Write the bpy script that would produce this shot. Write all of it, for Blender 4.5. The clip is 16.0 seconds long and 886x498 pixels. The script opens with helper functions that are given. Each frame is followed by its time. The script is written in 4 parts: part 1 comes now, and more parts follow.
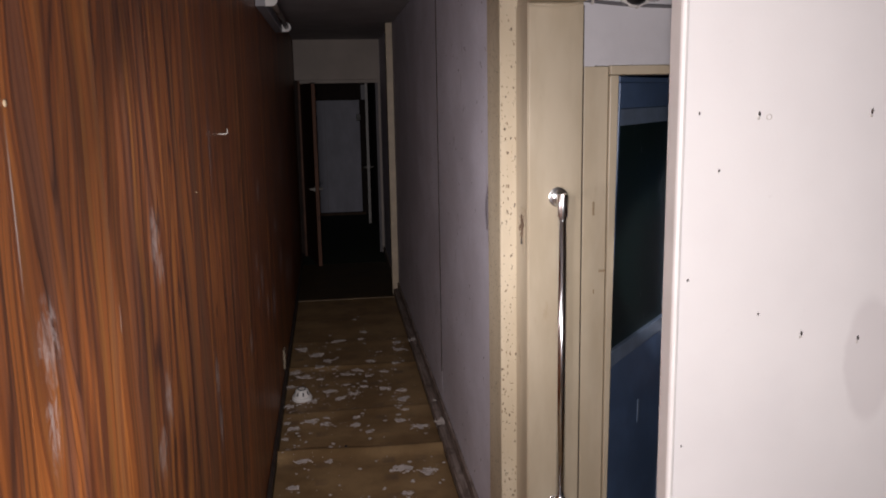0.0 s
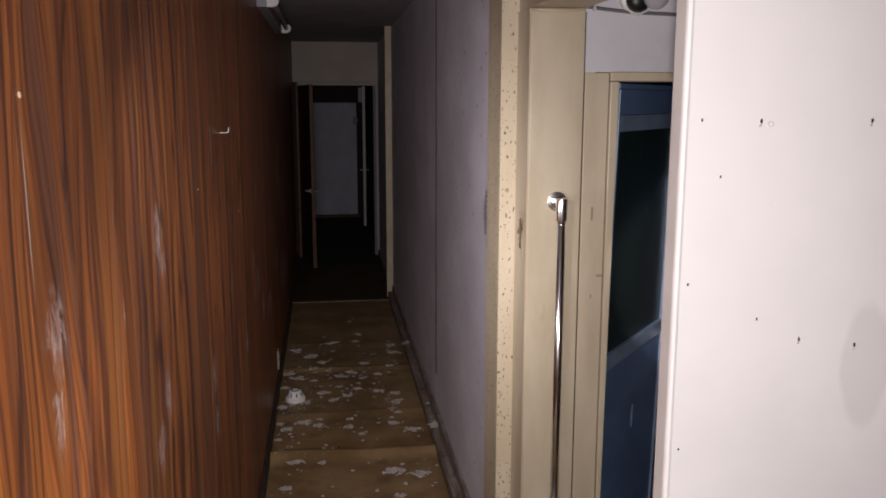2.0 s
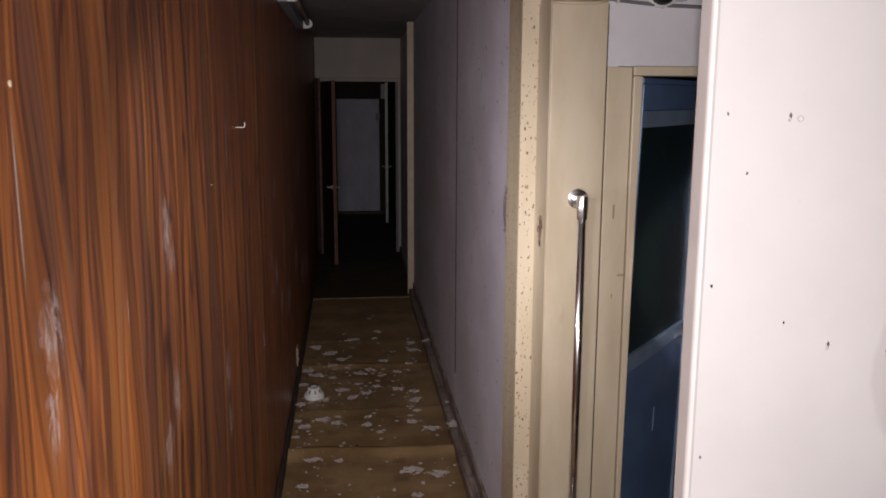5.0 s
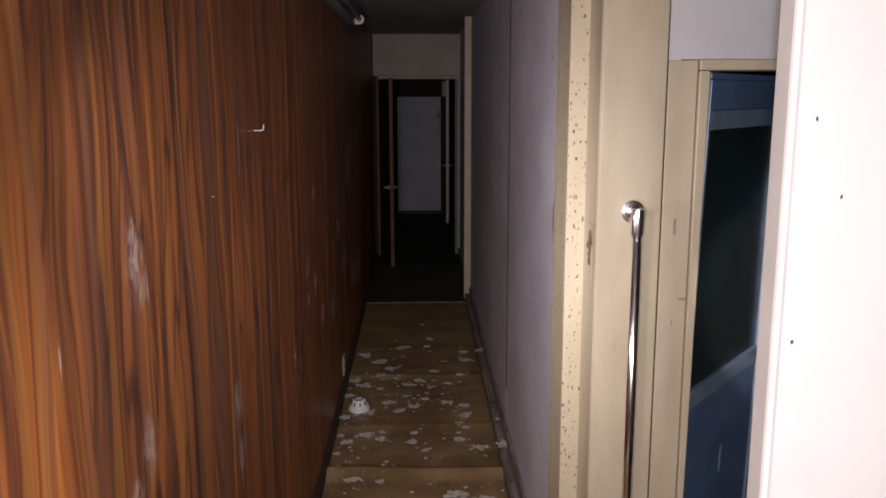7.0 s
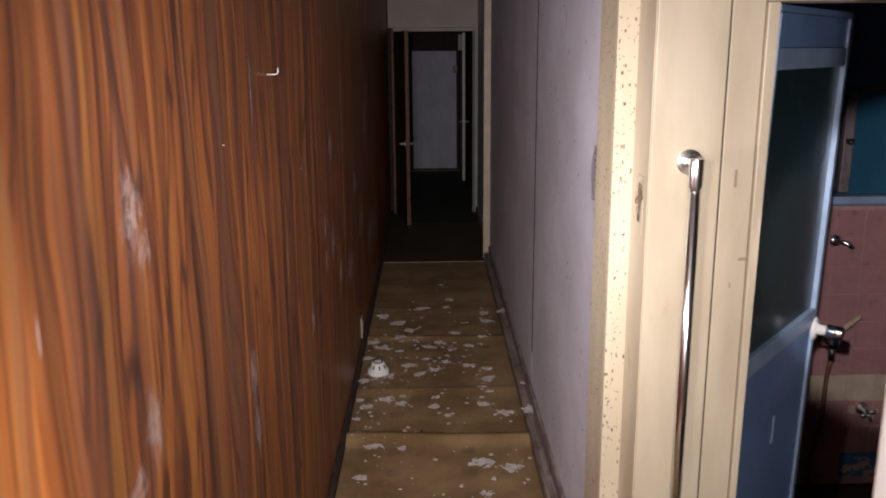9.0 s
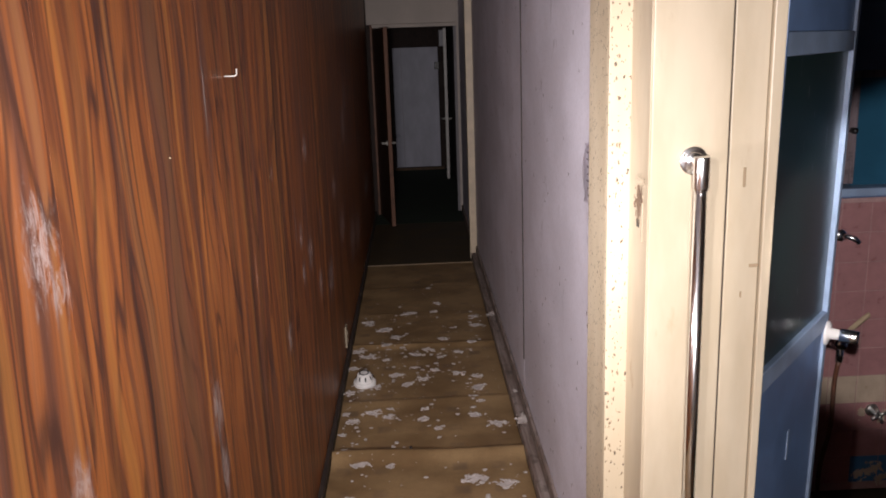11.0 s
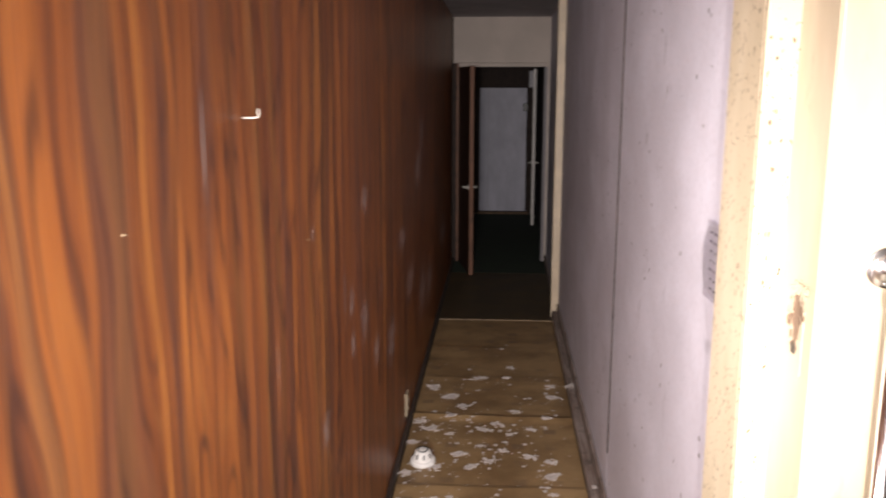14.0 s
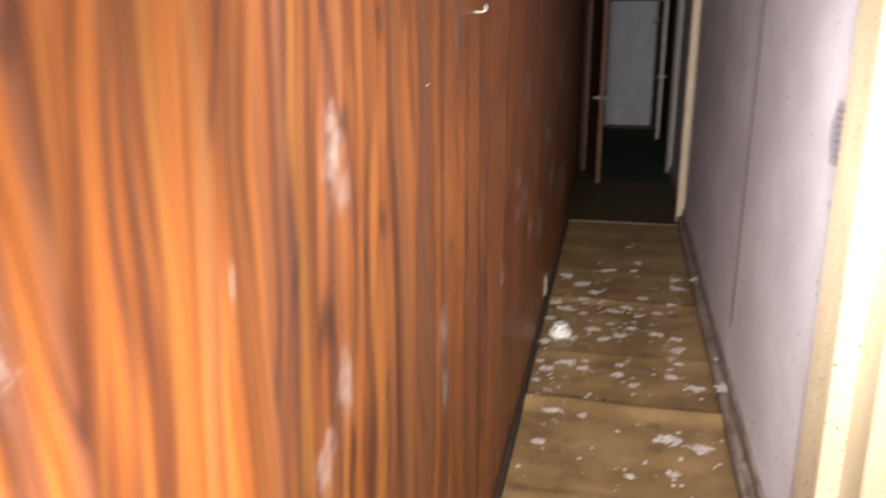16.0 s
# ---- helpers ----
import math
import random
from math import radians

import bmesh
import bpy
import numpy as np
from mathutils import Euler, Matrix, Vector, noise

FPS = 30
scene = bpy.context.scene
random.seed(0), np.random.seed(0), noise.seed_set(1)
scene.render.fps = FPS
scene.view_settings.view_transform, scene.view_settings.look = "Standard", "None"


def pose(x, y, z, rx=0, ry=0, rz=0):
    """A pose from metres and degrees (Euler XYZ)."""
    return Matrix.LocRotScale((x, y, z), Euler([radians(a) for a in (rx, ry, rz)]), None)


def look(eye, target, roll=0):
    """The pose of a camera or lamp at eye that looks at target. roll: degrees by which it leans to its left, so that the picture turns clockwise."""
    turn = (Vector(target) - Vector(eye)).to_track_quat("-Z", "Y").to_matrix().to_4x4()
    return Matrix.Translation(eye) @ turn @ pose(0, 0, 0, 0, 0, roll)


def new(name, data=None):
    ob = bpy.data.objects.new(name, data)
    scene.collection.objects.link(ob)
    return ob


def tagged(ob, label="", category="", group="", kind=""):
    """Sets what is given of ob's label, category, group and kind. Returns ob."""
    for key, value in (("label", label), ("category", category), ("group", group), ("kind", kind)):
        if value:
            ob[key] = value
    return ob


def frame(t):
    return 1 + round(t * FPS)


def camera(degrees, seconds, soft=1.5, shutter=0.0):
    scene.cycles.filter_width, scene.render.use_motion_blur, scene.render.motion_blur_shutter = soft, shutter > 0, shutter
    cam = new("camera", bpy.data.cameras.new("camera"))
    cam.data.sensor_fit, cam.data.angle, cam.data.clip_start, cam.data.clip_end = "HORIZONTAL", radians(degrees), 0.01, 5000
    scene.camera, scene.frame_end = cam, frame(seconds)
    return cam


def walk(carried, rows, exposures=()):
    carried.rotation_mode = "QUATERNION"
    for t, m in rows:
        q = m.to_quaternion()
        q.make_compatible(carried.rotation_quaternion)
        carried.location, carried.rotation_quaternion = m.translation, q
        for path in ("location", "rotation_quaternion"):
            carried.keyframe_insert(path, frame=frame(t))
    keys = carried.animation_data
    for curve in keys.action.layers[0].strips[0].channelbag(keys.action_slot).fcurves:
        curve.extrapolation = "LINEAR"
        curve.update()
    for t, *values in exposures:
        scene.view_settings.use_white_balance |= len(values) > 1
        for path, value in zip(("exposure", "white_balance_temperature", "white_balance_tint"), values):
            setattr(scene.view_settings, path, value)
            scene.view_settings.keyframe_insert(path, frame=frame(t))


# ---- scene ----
cam = camera(56.1, 16.0, soft=1.8, shutter=1.0)
PATH = [
    (0, (0.326, -0.02, 1.734), (0.591, 1.93, 1.373), -1.0),
    (0.5, (0.316, -0.027, 1.731), (0.586, 1.925, 1.391), -0.6),
    (1, (0.315, -0.027, 1.733), (0.609, 1.923, 1.398), -0.2),
    (1.5, (0.312, -0.021, 1.73), (0.596, 1.928, 1.384), 0.1),
    (2, (0.309, -0.029, 1.729), (0.59, 1.92, 1.379), 0.1),
    (2.5, (0.312, -0.027, 1.727), (0.599, 1.922, 1.385), 0.6),
    (3, (0.318, -0.033, 1.729), (0.601, 1.917, 1.39), 0.2),
    (3.5, (0.326, -0.014, 1.728), (0.559, 1.943, 1.391), -0.1),
    (4, (0.326, -0.033, 1.721), (0.557, 1.923, 1.373), 0.2),
    (6.5, (0.401, 0.216, 1.727), (0.557, 2.177, 1.366), 0.5),
    (7, (0.441, 0.274, 1.728), (0.506, 2.24, 1.364), -0.1),
    (7.5, (0.409, 0.24, 1.723), (0.518, 2.206, 1.372), 0.5),
    (8, (0.362, 0.189, 1.696), (0.559, 2.135, 1.28), -0.2),
    (8.5, (0.352, 0.281, 1.674), (0.468, 2.226, 1.222), -0.4),
    (9, (0.397, 0.467, 1.684), (0.431, 2.413, 1.224), -0.4),
    (11.5, (0.416, 0.672, 1.674), (0.476, 2.615, 1.205), -2.3),
    (12, (0.404, 0.755, 1.648), (0.387, 2.699, 1.182), -2.9),
    (12.5, (0.431, 1.006, 1.669), (0.357, 2.956, 1.23), -2.2),
    (13, (0.456, 1.149, 1.667), (0.354, 3.091, 1.202), -0.7),
    (13.5, (0.466, 1.19, 1.681), (0.376, 3.148, 1.283), -0.4),
    (14, (0.444, 1.143, 1.683), (0.314, 3.103, 1.306), 0.1),
    (14.5, (0.409, 1.022, 1.68), (0.208, 2.974, 1.293), 0.2),
    (15, (0.392, 0.874, 1.673), (0.181, 2.816, 1.243), -0.3),
    (15.5, (0.356, 0.708, 1.657), (0.084, 2.627, 1.166), -1.0),
    (16, (0.333, 0.61, 1.649), (-0.054, 2.49, 1.086), 0.0),
]
EXPOSURES = [(0, 0.08, 6500, 10), (4, 0.08, 6500, 10), (6.5, 0.33, 6500, 10), (8, 0.42, 6500, 10), (9, 0.92, 6500, 10), (11.5, 1.35, 6500, 10), (12, 1.55, 6500, 10), (12.5, 1.85, 6650, 10), (14.5, 2.06, 6850, 8), (16, 2.16, 6900, 4)]
walk(cam, [(t, look(eye, target, roll)) for t, eye, target, roll in PATH], EXPOSURES)

# ---- light: fixed hot torch beam and wide spill, plus added fills; the building has no power ----
world = bpy.data.worlds.new("dark_building")
scene.world = world
world.use_nodes = True
world.node_tree.nodes["Background"].inputs[0].default_value = (0.6, 0.7, 1.0, 1)
world.node_tree.nodes["Background"].inputs[1].default_value = 0.002

def fixed_spot(name, watts, degrees, blend, eye, target, radius=0.03):
    data = bpy.data.lights.new(name, "SPOT")
    data.energy, data.spot_size, data.spot_blend, data.shadow_soft_size = watts, radians(degrees), blend, radius
    data.color = (1.0, 0.935, 0.94)
    lamp = new(name, data)
    lamp.matrix_world = look(eye, target)
    return lamp


fixed_spot("torch_spill", 112, 150, 1.0, (0.28, -0.10, 1.55), (0.74, 3.2, 1.05))
# added fill that brightens the near wood panels; no lamp stands here
fixed_spot("torch_middle", 23, 92, 1.0, (0.52, 0.66, 1.42), (0.0, 1.60, 1.00))
# added unseen fill ahead of the camera, lifts the lilac boards and floor
fixed_spot("torch_ahead", 36, 74, 1.0, (0.17, 1.00, 1.80), (0.58, 4.0, 0.85))
# added unseen fill beside the panels for the lilac wall and casing side
fixed_spot("torch_wall", 17, 105, 1.0, (0.10, 1.92, 1.35), (0.88, 3.2, 1.20))
# added unseen fill in the side doorway that lights the bathroom tiles
fixed_spot("torch_side", 58, 29, 0.35, (0.80, 1.32, 1.50), (2.18, 3.40, 0.92), 0.015)
fixed_spot("torch_beam", 66, 34, 1.0, (0.40, -0.10, 1.60), (0.54, 6.5, 0.80))


# ---- materials ----
class Nodes:
    """Short names for shader nodes."""

    def __init__(self, name):
        self.mat = bpy.data.materials.new(name)
        self.mat.use_nodes = True
        self.tree = self.mat.node_tree
        self.bsdf = self.tree.nodes["Principled BSDF"]
        self.place = self.tree.nodes.new("ShaderNodeNewGeometry").outputs["Position"]

    def put(self, socket, value):
        if isinstance(value, bpy.types.NodeSocket):
            self.tree.links.new(value, socket)
        elif isinstance(value, tuple) and len(value) == 3 and socket.type == "RGBA":
            socket.default_value = (*value, 1)
        else:
            socket.default_value = value

    def node(self, kind, **values):
        n = self.tree.nodes.new(kind)
        for key, value in values.items():
            self.put(n.inputs[key], value)
        return n

    def scaled(self, scale, shift=(0, 0, 0), vec=None):
        n = self.tree.nodes.new("ShaderNodeMapping")
        self.put(n.inputs["Vector"], vec or self.place)
        n.inputs["Scale"].default_value = scale
        self.put(n.inputs["Location"], shift)
        return n.outputs[0]

    def noise(self, scale, detail=4.0, rough=0.55, vec=None, warp=0.0, shift=(0, 0, 0)):
        n = self.tree.nodes.new("ShaderNodeTexNoise")
        v = self.scaled(scale if isinstance(scale, tuple) else (scale,) * 3, shift, vec)
        self.put(n.inputs["Vector"], v)
        n.inputs["Scale"].default_value, n.inputs["Detail"].default_value = 1.0, detail
        n.inputs["Roughness"].default_value, n.inputs["Distortion"].default_value = rough, warp
        return n.outputs["Fac"]

    def math(self, op, a, b=0.0, c=0.0, clamp=False):
        n = self.tree.nodes.new("ShaderNodeMath")
        n.operation, n.use_clamp = op, clamp
        for socket, value in zip(n.inputs, (a, b, c)):
            self.put(socket, value)
        return n.outputs[0]

    def step(self, fac, low, high):
        n = self.tree.nodes.new("ShaderNodeMapRange")
        n.interpolation_type = "SMOOTHSTEP"
        self.put(n.inputs["Value"], fac)
        n.inputs["From Min"].default_value, n.inputs["From Max"].default_value = low, high
        return n.outputs[0]

    def mix(self, fac, a, b, blend="MIX"):
        n = self.tree.nodes.new("ShaderNodeMix")
        n.data_type, n.blend_type = "RGBA", blend
        self.put(n.inputs[0], fac)
        self.put(n.inputs[6], a)
        self.put(n.inputs[7], b)
        return n.outputs[2]

    def ramp(self, fac, *stops):
        n = self.tree.nodes.new("ShaderNodeValToRGB")
        self.put(n.inputs[0], fac)
        line = n.color_ramp.elements
        while len(line) < len(stops):
            line.new(0.5)
        for element, (at, colour) in zip(line, stops):
            element.position, element.color = at, (*colour, 1)
        return n.outputs[0]

    def axes(self):
        n = self.node("ShaderNodeSeparateXYZ", Vector=self.place)
        return n.outputs

    def blot(self, a, b, a0, b0, ra, rb, edge=0.6):
        """An uneven smear round (a0, b0), 1 inside."""
        u = self.math("DIVIDE", self.math("SUBTRACT", a, a0), ra)
        v = self.math("DIVIDE", self.math("SUBTRACT", b, b0), rb)
        d = self.math("SQRT", self.math("ADD", self.math("MULTIPLY", u, u), self.math("MULTIPLY", v, v)))
        return self.math("SUBTRACT", 1.0, self.step(d, 1 - edge, 1.0))

    def done(self, colour, rough=0.6, bump=None, strength=0.2, depth=0.002, **values):
        self.put(self.bsdf.inputs["Base Color"], colour)
        self.put(self.bsdf.inputs["Roughness"], rough)
        for key, value in values.items():
            self.put(self.bsdf.inputs[key.replace("_", " ")], value)
        if bump is not None:
            b = self.node("ShaderNodeBump", Strength=strength, Distance=depth, Height=bump)
            self.put(self.bsdf.inputs["Normal"], b.outputs[0])
        return self.mat


def plain(name, colour, rough=0.5, vary=0.25, scale=9.0, grain=90.0, **values):
    """Paint, plastic or metal with soft stains and a fine grain."""
    n = Nodes(name)
    dark = tuple(c * (1 - vary) for c in colour)
    stain = n.noise(scale, 5, 0.6)
    fine = n.noise(grain, 3)
    tone = n.mix(n.step(stain, 0.35, 0.68), dark, colour)
    tone = n.mix(n.math("MULTIPLY", fine, 0.3 * vary), tone, (0.02, 0.018, 0.015))
    return n.done(tone, n.math("MULTIPLY_ADD", stain, 0.2, rough - 0.1), fine, 0.12, 0.001, **values)


def rosewood_panel():
    n = Nodes("printed_rosewood")
    x, y, z = n.axes()
    own = n.tree.nodes.new("ShaderNodeObjectInfo").outputs["Random"]
    offset = n.node("ShaderNodeCombineXYZ", X=n.math("MULTIPLY", own, 37.0), Y=0.0, Z=n.math("MULTIPLY", own, 11.0)).outputs[0]
    # the grain sways and tapers: all streaks lie in a slowly bent space
    sway = n.noise((1, 3.4, 1.0), 2.0, 0.5, shift=offset)
    fine_sway = n.noise((1, 11.0, 2.2), 1.5, 0.5, shift=offset)
    bent = n.math("ADD", n.math("MULTIPLY_ADD", sway, 0.20, y), n.math("MULTIPLY", fine_sway, 0.030))
    space = n.node("ShaderNodeCombineXYZ", X=x, Y=bent, Z=z).outputs[0]
    band = n.noise((1, 14.0, 0.32), 2.5, 0.5, vec=space, shift=offset)
    streak = n.noise((1, 46.0, 0.55), 3.0, 0.6, vec=space, shift=offset)
    fibre = n.noise((1, 140, 1.3), 3.0, 0.62, vec=space, shift=offset)
    hair = n.noise((1, 320, 3.5), 3.0, 0.65)
    tone = n.math("MULTIPLY_ADD", band, 0.74, -0.05)
    tone = n.math("ADD", tone, n.math("MULTIPLY", streak, 0.52))
    tone = n.math("ADD", tone, n.math("MULTIPLY_ADD", fibre, 0.38, -0.23))
    tone = n.math("ADD", tone, n.math("MULTIPLY_ADD", hair, 0.12, -0.06))
    colour = n.ramp(tone, (0.34, (0.038, 0.013, 0.008)), (0.46, (0.118, 0.034, 0.012)), (0.57, (0.242, 0.072, 0.018)), (0.69, (0.37, 0.120, 0.025)), (0.85, (0.55, 0.222, 0.044)))
    # pointed growth rings, drawn as thin dark lines that fade in and out along the grain
    field = n.noise((1, 6.0, 0.66), 1.5, 0.45, vec=space, shift=offset)
    near = n.math("PINGPONG", n.math("ADD", n.math("MULTIPLY", field, 14.0), n.math("MULTIPLY", fibre, 0.22)), 0.5)
    line = n.math("SUBTRACT", 1.0, n.step(near, 0.01, 0.13))
    line = n.math("MULTIPLY", line, n.step(n.noise((1, 8, 0.7), 2.0, shift=offset), 0.38, 0.58))
    glow = n.math("MULTIPLY", n.step(near, 0.30, 0.50), 0.22)
    colour = n.mix(glow, colour, (0.46, 0.185, 0.042))
    golden = n.step(n.noise((1, 20.0, 0.26), 1.5, 0.5, vec=space, shift=offset), 0.56, 0.66)
    colour = n.mix(n.math("MULTIPLY", golden, 0.45), colour, n.mix(tone, (0.20, 0.066, 0.014), (0.60, 0.27, 0.058)))
    plum = n.step(n.noise((1, 21, 0.40), 2.0, 0.55, vec=space, shift=(3, 5, 1)), 0.50, 0.62)
    colour = n.mix(n.math("MULTIPLY", plum, 0.50), colour, n.mix(streak, (0.045, 0.017, 0.013), (0.190, 0.086, 0.060)))
    colour = n.mix(n.math("MULTIPLY", line, 0.72), colour, (0.034, 0.012, 0.009))
    # chalky smears where the wall was rubbed
    rub = n.noise((1, 46, 17.0), 6.0, 0.80, warp=1.4)
    smears = ((0.955, 1.46, 0.055, 0.075), (0.945, 1.37, 0.03, 0.07), (1.565, 1.475, 0.060, 0.095), (1.600, 1.42, 0.042, 0.055), (1.58, 1.16, 0.05, 0.09), (1.49, 1.09, 0.06, 0.07), (2.23, 0.985, 0.07, 0.09), (2.25, 0.84, 0.05, 0.09),
              (3.19, 0.80, 0.07, 0.08), (3.60, 1.04, 0.06, 0.07), (3.62, 0.90, 0.05, 0.07), (3.84, 0.92, 0.09, 0.11), (3.87, 1.32, 0.10, 0.07), (4.53, 0.63, 0.20, 0.14), (4.94, 1.00, 0.18, 0.09),
              (5.73, 1.26, 0.26, 0.17), (5.95, 1.42, 0.16, 0.16), (6.00, 0.50, 0.42, 0.24), (6.50, 0.44, 0.40, 0.22), (7.83, 0.55, 0.60, 0.18), (5.3, 0.72, 0.25, 0.14), (4.1, 0.72, 0.10, 0.10))
    mask = 0.0
    for a0, b0, ra, rb in smears:
        mask = n.math("MAXIMUM", mask, n.blot(y, z, a0, b0, 1.25 * ra, 1.25 * rb, 0.9))
    chalk_and_glints = n.math("MULTIPLY", n.step(n.math("MULTIPLY_ADD", mask, 0.18, rub), 0.56, 0.78), n.math("POWER", mask, 0.6))
    specks = n.step(n.noise((1, 42, 9.0), 4.0, 0.7), 0.735, 0.78)
    chalk_and_glints = n.math("MAXIMUM", n.math("MULTIPLY", chalk_and_glints, 0.62), n.math("MULTIPLY", specks, 0.30))
    # highlights on the groove edges painted in as thin pale lines, plus short scuffs
    for a0, b0, ra, rb in ((2.376, 1.60, 0.0055, 0.110), (0.893, 1.62, 0.0028, 0.12), (1.275, 1.405, 0.003, 0.030), (3.60, 0.90, 0.012, 0.045), (3.09, 1.34, 0.006, 0.03), (4.236, 0.95, 0.008, 0.10), (3.49, 1.10, 0.005, 0.10), (2.747, 1.12, 0.003, 0.08)):
        chalk_and_glints = n.math("MAXIMUM", chalk_and_glints, n.math("MULTIPLY", n.blot(y, z, a0, b0, ra, rb, 0.7), 0.75))
    colour = n.mix(chalk_and_glints, colour, (0.48, 0.42, 0.41))
    rough = n.math("ADD", n.math("MULTIPLY_ADD", fibre, 0.14, 0.34), n.math("MULTIPLY", chalk_and_glints, 0.5))
    return n.done(colour, rough, n.math("ADD", hair, n.noise((1, 3, 1.2), 2)), 0.10, 0.002, Specular_IOR_Level=0.34)


def lilac_board():
    n = Nodes("lilac_board")
    x, y, z = n.axes()
    cloud = n.noise((1, 1.7, 2.3), 5, 0.62)
    fine = n.noise(70, 4, 0.65)
    colour = n.mix(n.step(cloud, 0.36, 0.70), (0.63, 0.605, 0.69), (0.76, 0.74, 0.85))
    colour = n.mix(n.math("MULTIPLY", n.step(fine, 0.45, 0.75), 0.20), colour, (0.30, 0.26, 0.30))
    # mould trails that run down slantwise
    trail = n.noise((1, 7, 4.2), 6, 0.72, warp=0.8)
    trail = n.math("MULTIPLY", n.step(trail, 0.60, 0.72), n.step(n.noise((1, 1.2, 1.4), 2), 0.42, 0.60))
    colour = n.mix(n.math("MULTIPLY", trail, 0.6), colour, (0.13, 0.105, 0.12))
    drip = n.math("MULTIPLY", n.step(n.noise((1, 14, 1.6), 4), 0.66, 0.80), 0.12)
    colour = n.mix(drip, colour, (0.72, 0.68, 0.72))
    cell = n.node("ShaderNodeTexVoronoi", Vector=n.place, Scale=13.0)
    dot = n.math("MULTIPLY", n.math("LESS_THAN", cell.outputs["Distance"], 0.085), n.math("GREATER_THAN", n.node("ShaderNodeSeparateColor", Color=cell.outputs["Color"]).outputs[0], 0.35))
    colour = n.mix(n.math("MULTIPLY", dot, 0.75), colour, (0.07, 0.05, 0.06))
    return n.done(colour, 0.62, n.math("ADD", fine, n.noise((1, 9, 6), 3)), 0.22, 0.002)


def cream_paint(name="cream_paint", flecks=False, dirt=0.25, pale=1.0):
    n = Nodes(name)
    soft = n.noise((7, 7, 2.0), 4, 0.6)
    fine = n.noise(120, 3)
    low, high = (0.485, 0.408, 0.292), (0.565, 0.488, 0.366)
    colour = n.mix(n.step(soft, 0.36, 0.66), tuple(pale * c for c in low), tuple(pale * c for c in high))
    wear = n.step(n.noise((16, 16, 5), 6, 0.7), 0.62, 0.74)
    colour = n.mix(n.math("MULTIPLY", wear, dirt), colour, (0.33, 0.21, 0.10))
    if flecks:
        # short slanting insect specks, some in pairs
        warp = n.node("ShaderNodeTexNoise", Vector=n.place, Scale=75.0)
        shifted = n.node("ShaderNodeVectorMath")
        shifted.operation = "MULTIPLY_ADD"
        n.put(shifted.inputs[0], warp.outputs["Color"])
        shifted.inputs[1].default_value = (0.012, 0.012, 0.012)
        n.put(shifted.inputs[2], n.place)
        for scale, size, keep, lean in ((68.0, 0.20, 0.05, 0.7), (86.0, 0.19, 0.25, -0.5), (130.0, 0.20, 0.4, 0.2)):
            turned_vec = n.tree.nodes.new("ShaderNodeMapping")
            n.put(turned_vec.inputs["Vector"], shifted.outputs[0])
            turned_vec.inputs["Rotation"].default_value = (lean, lean, 0.0)
            turned_vec.inputs["Scale"].default_value = (1.0, 1.0, 0.48)
            cell = n.node("ShaderNodeTexVoronoi", Vector=turned_vec.outputs[0], Scale=scale)
            pick = n.node("ShaderNodeSeparateColor", Color=cell.outputs["Color"])
            on = n.math("MULTIPLY", n.math("SUBTRACT", 1.0, n.step(cell.outputs["Distance"], size * 0.6, size)), n.math("GREATER_THAN", pick.outputs[0], keep))
            tint = n.mix(pick.outputs[1], (0.045, 0.030, 0.024), (0.22, 0.15, 0.09))
            colour = n.mix(n.math("MULTIPLY", on, 0.95), colour, tint)
    return n.done(colour, 0.42, n.math("ADD", fine, soft), 0.15, 0.0015)


def white_board():
    n = Nodes("white_painted_board")
    x, y, z = n.axes()
    soft = n.noise(2.2, 4, 0.6)
    fine = n.noise(160, 3)
    colour = n.mix(n.step(soft, 0.3, 0.7), (0.67, 0.645, 0.645), (0.74, 0.715, 0.71))
    edge = n.math("MULTIPLY_ADD", n.noise(14, 4, 0.6), 0.5, -0.25)
    damp = n.blot(n.math("MULTIPLY_ADD", edge, 0.05, x), n.math("MULTIPLY_ADD", edge, 0.06, z), 1.215, 1.285, 0.052, 0.125, 0.25)
    colour = n.mix(n.math("MULTIPLY", damp, 0.26), colour, (0.40, 0.35, 0.36))
    colour = n.mix(n.math("MULTIPLY", n.step(n.noise(30, 5, 0.7), 0.66, 0.75), 0.12), colour, (0.45, 0.40, 0.38))
    return n.done(colour, 0.48, n.math("ADD", fine, n.noise(24, 3)), 0.10, 0.001)


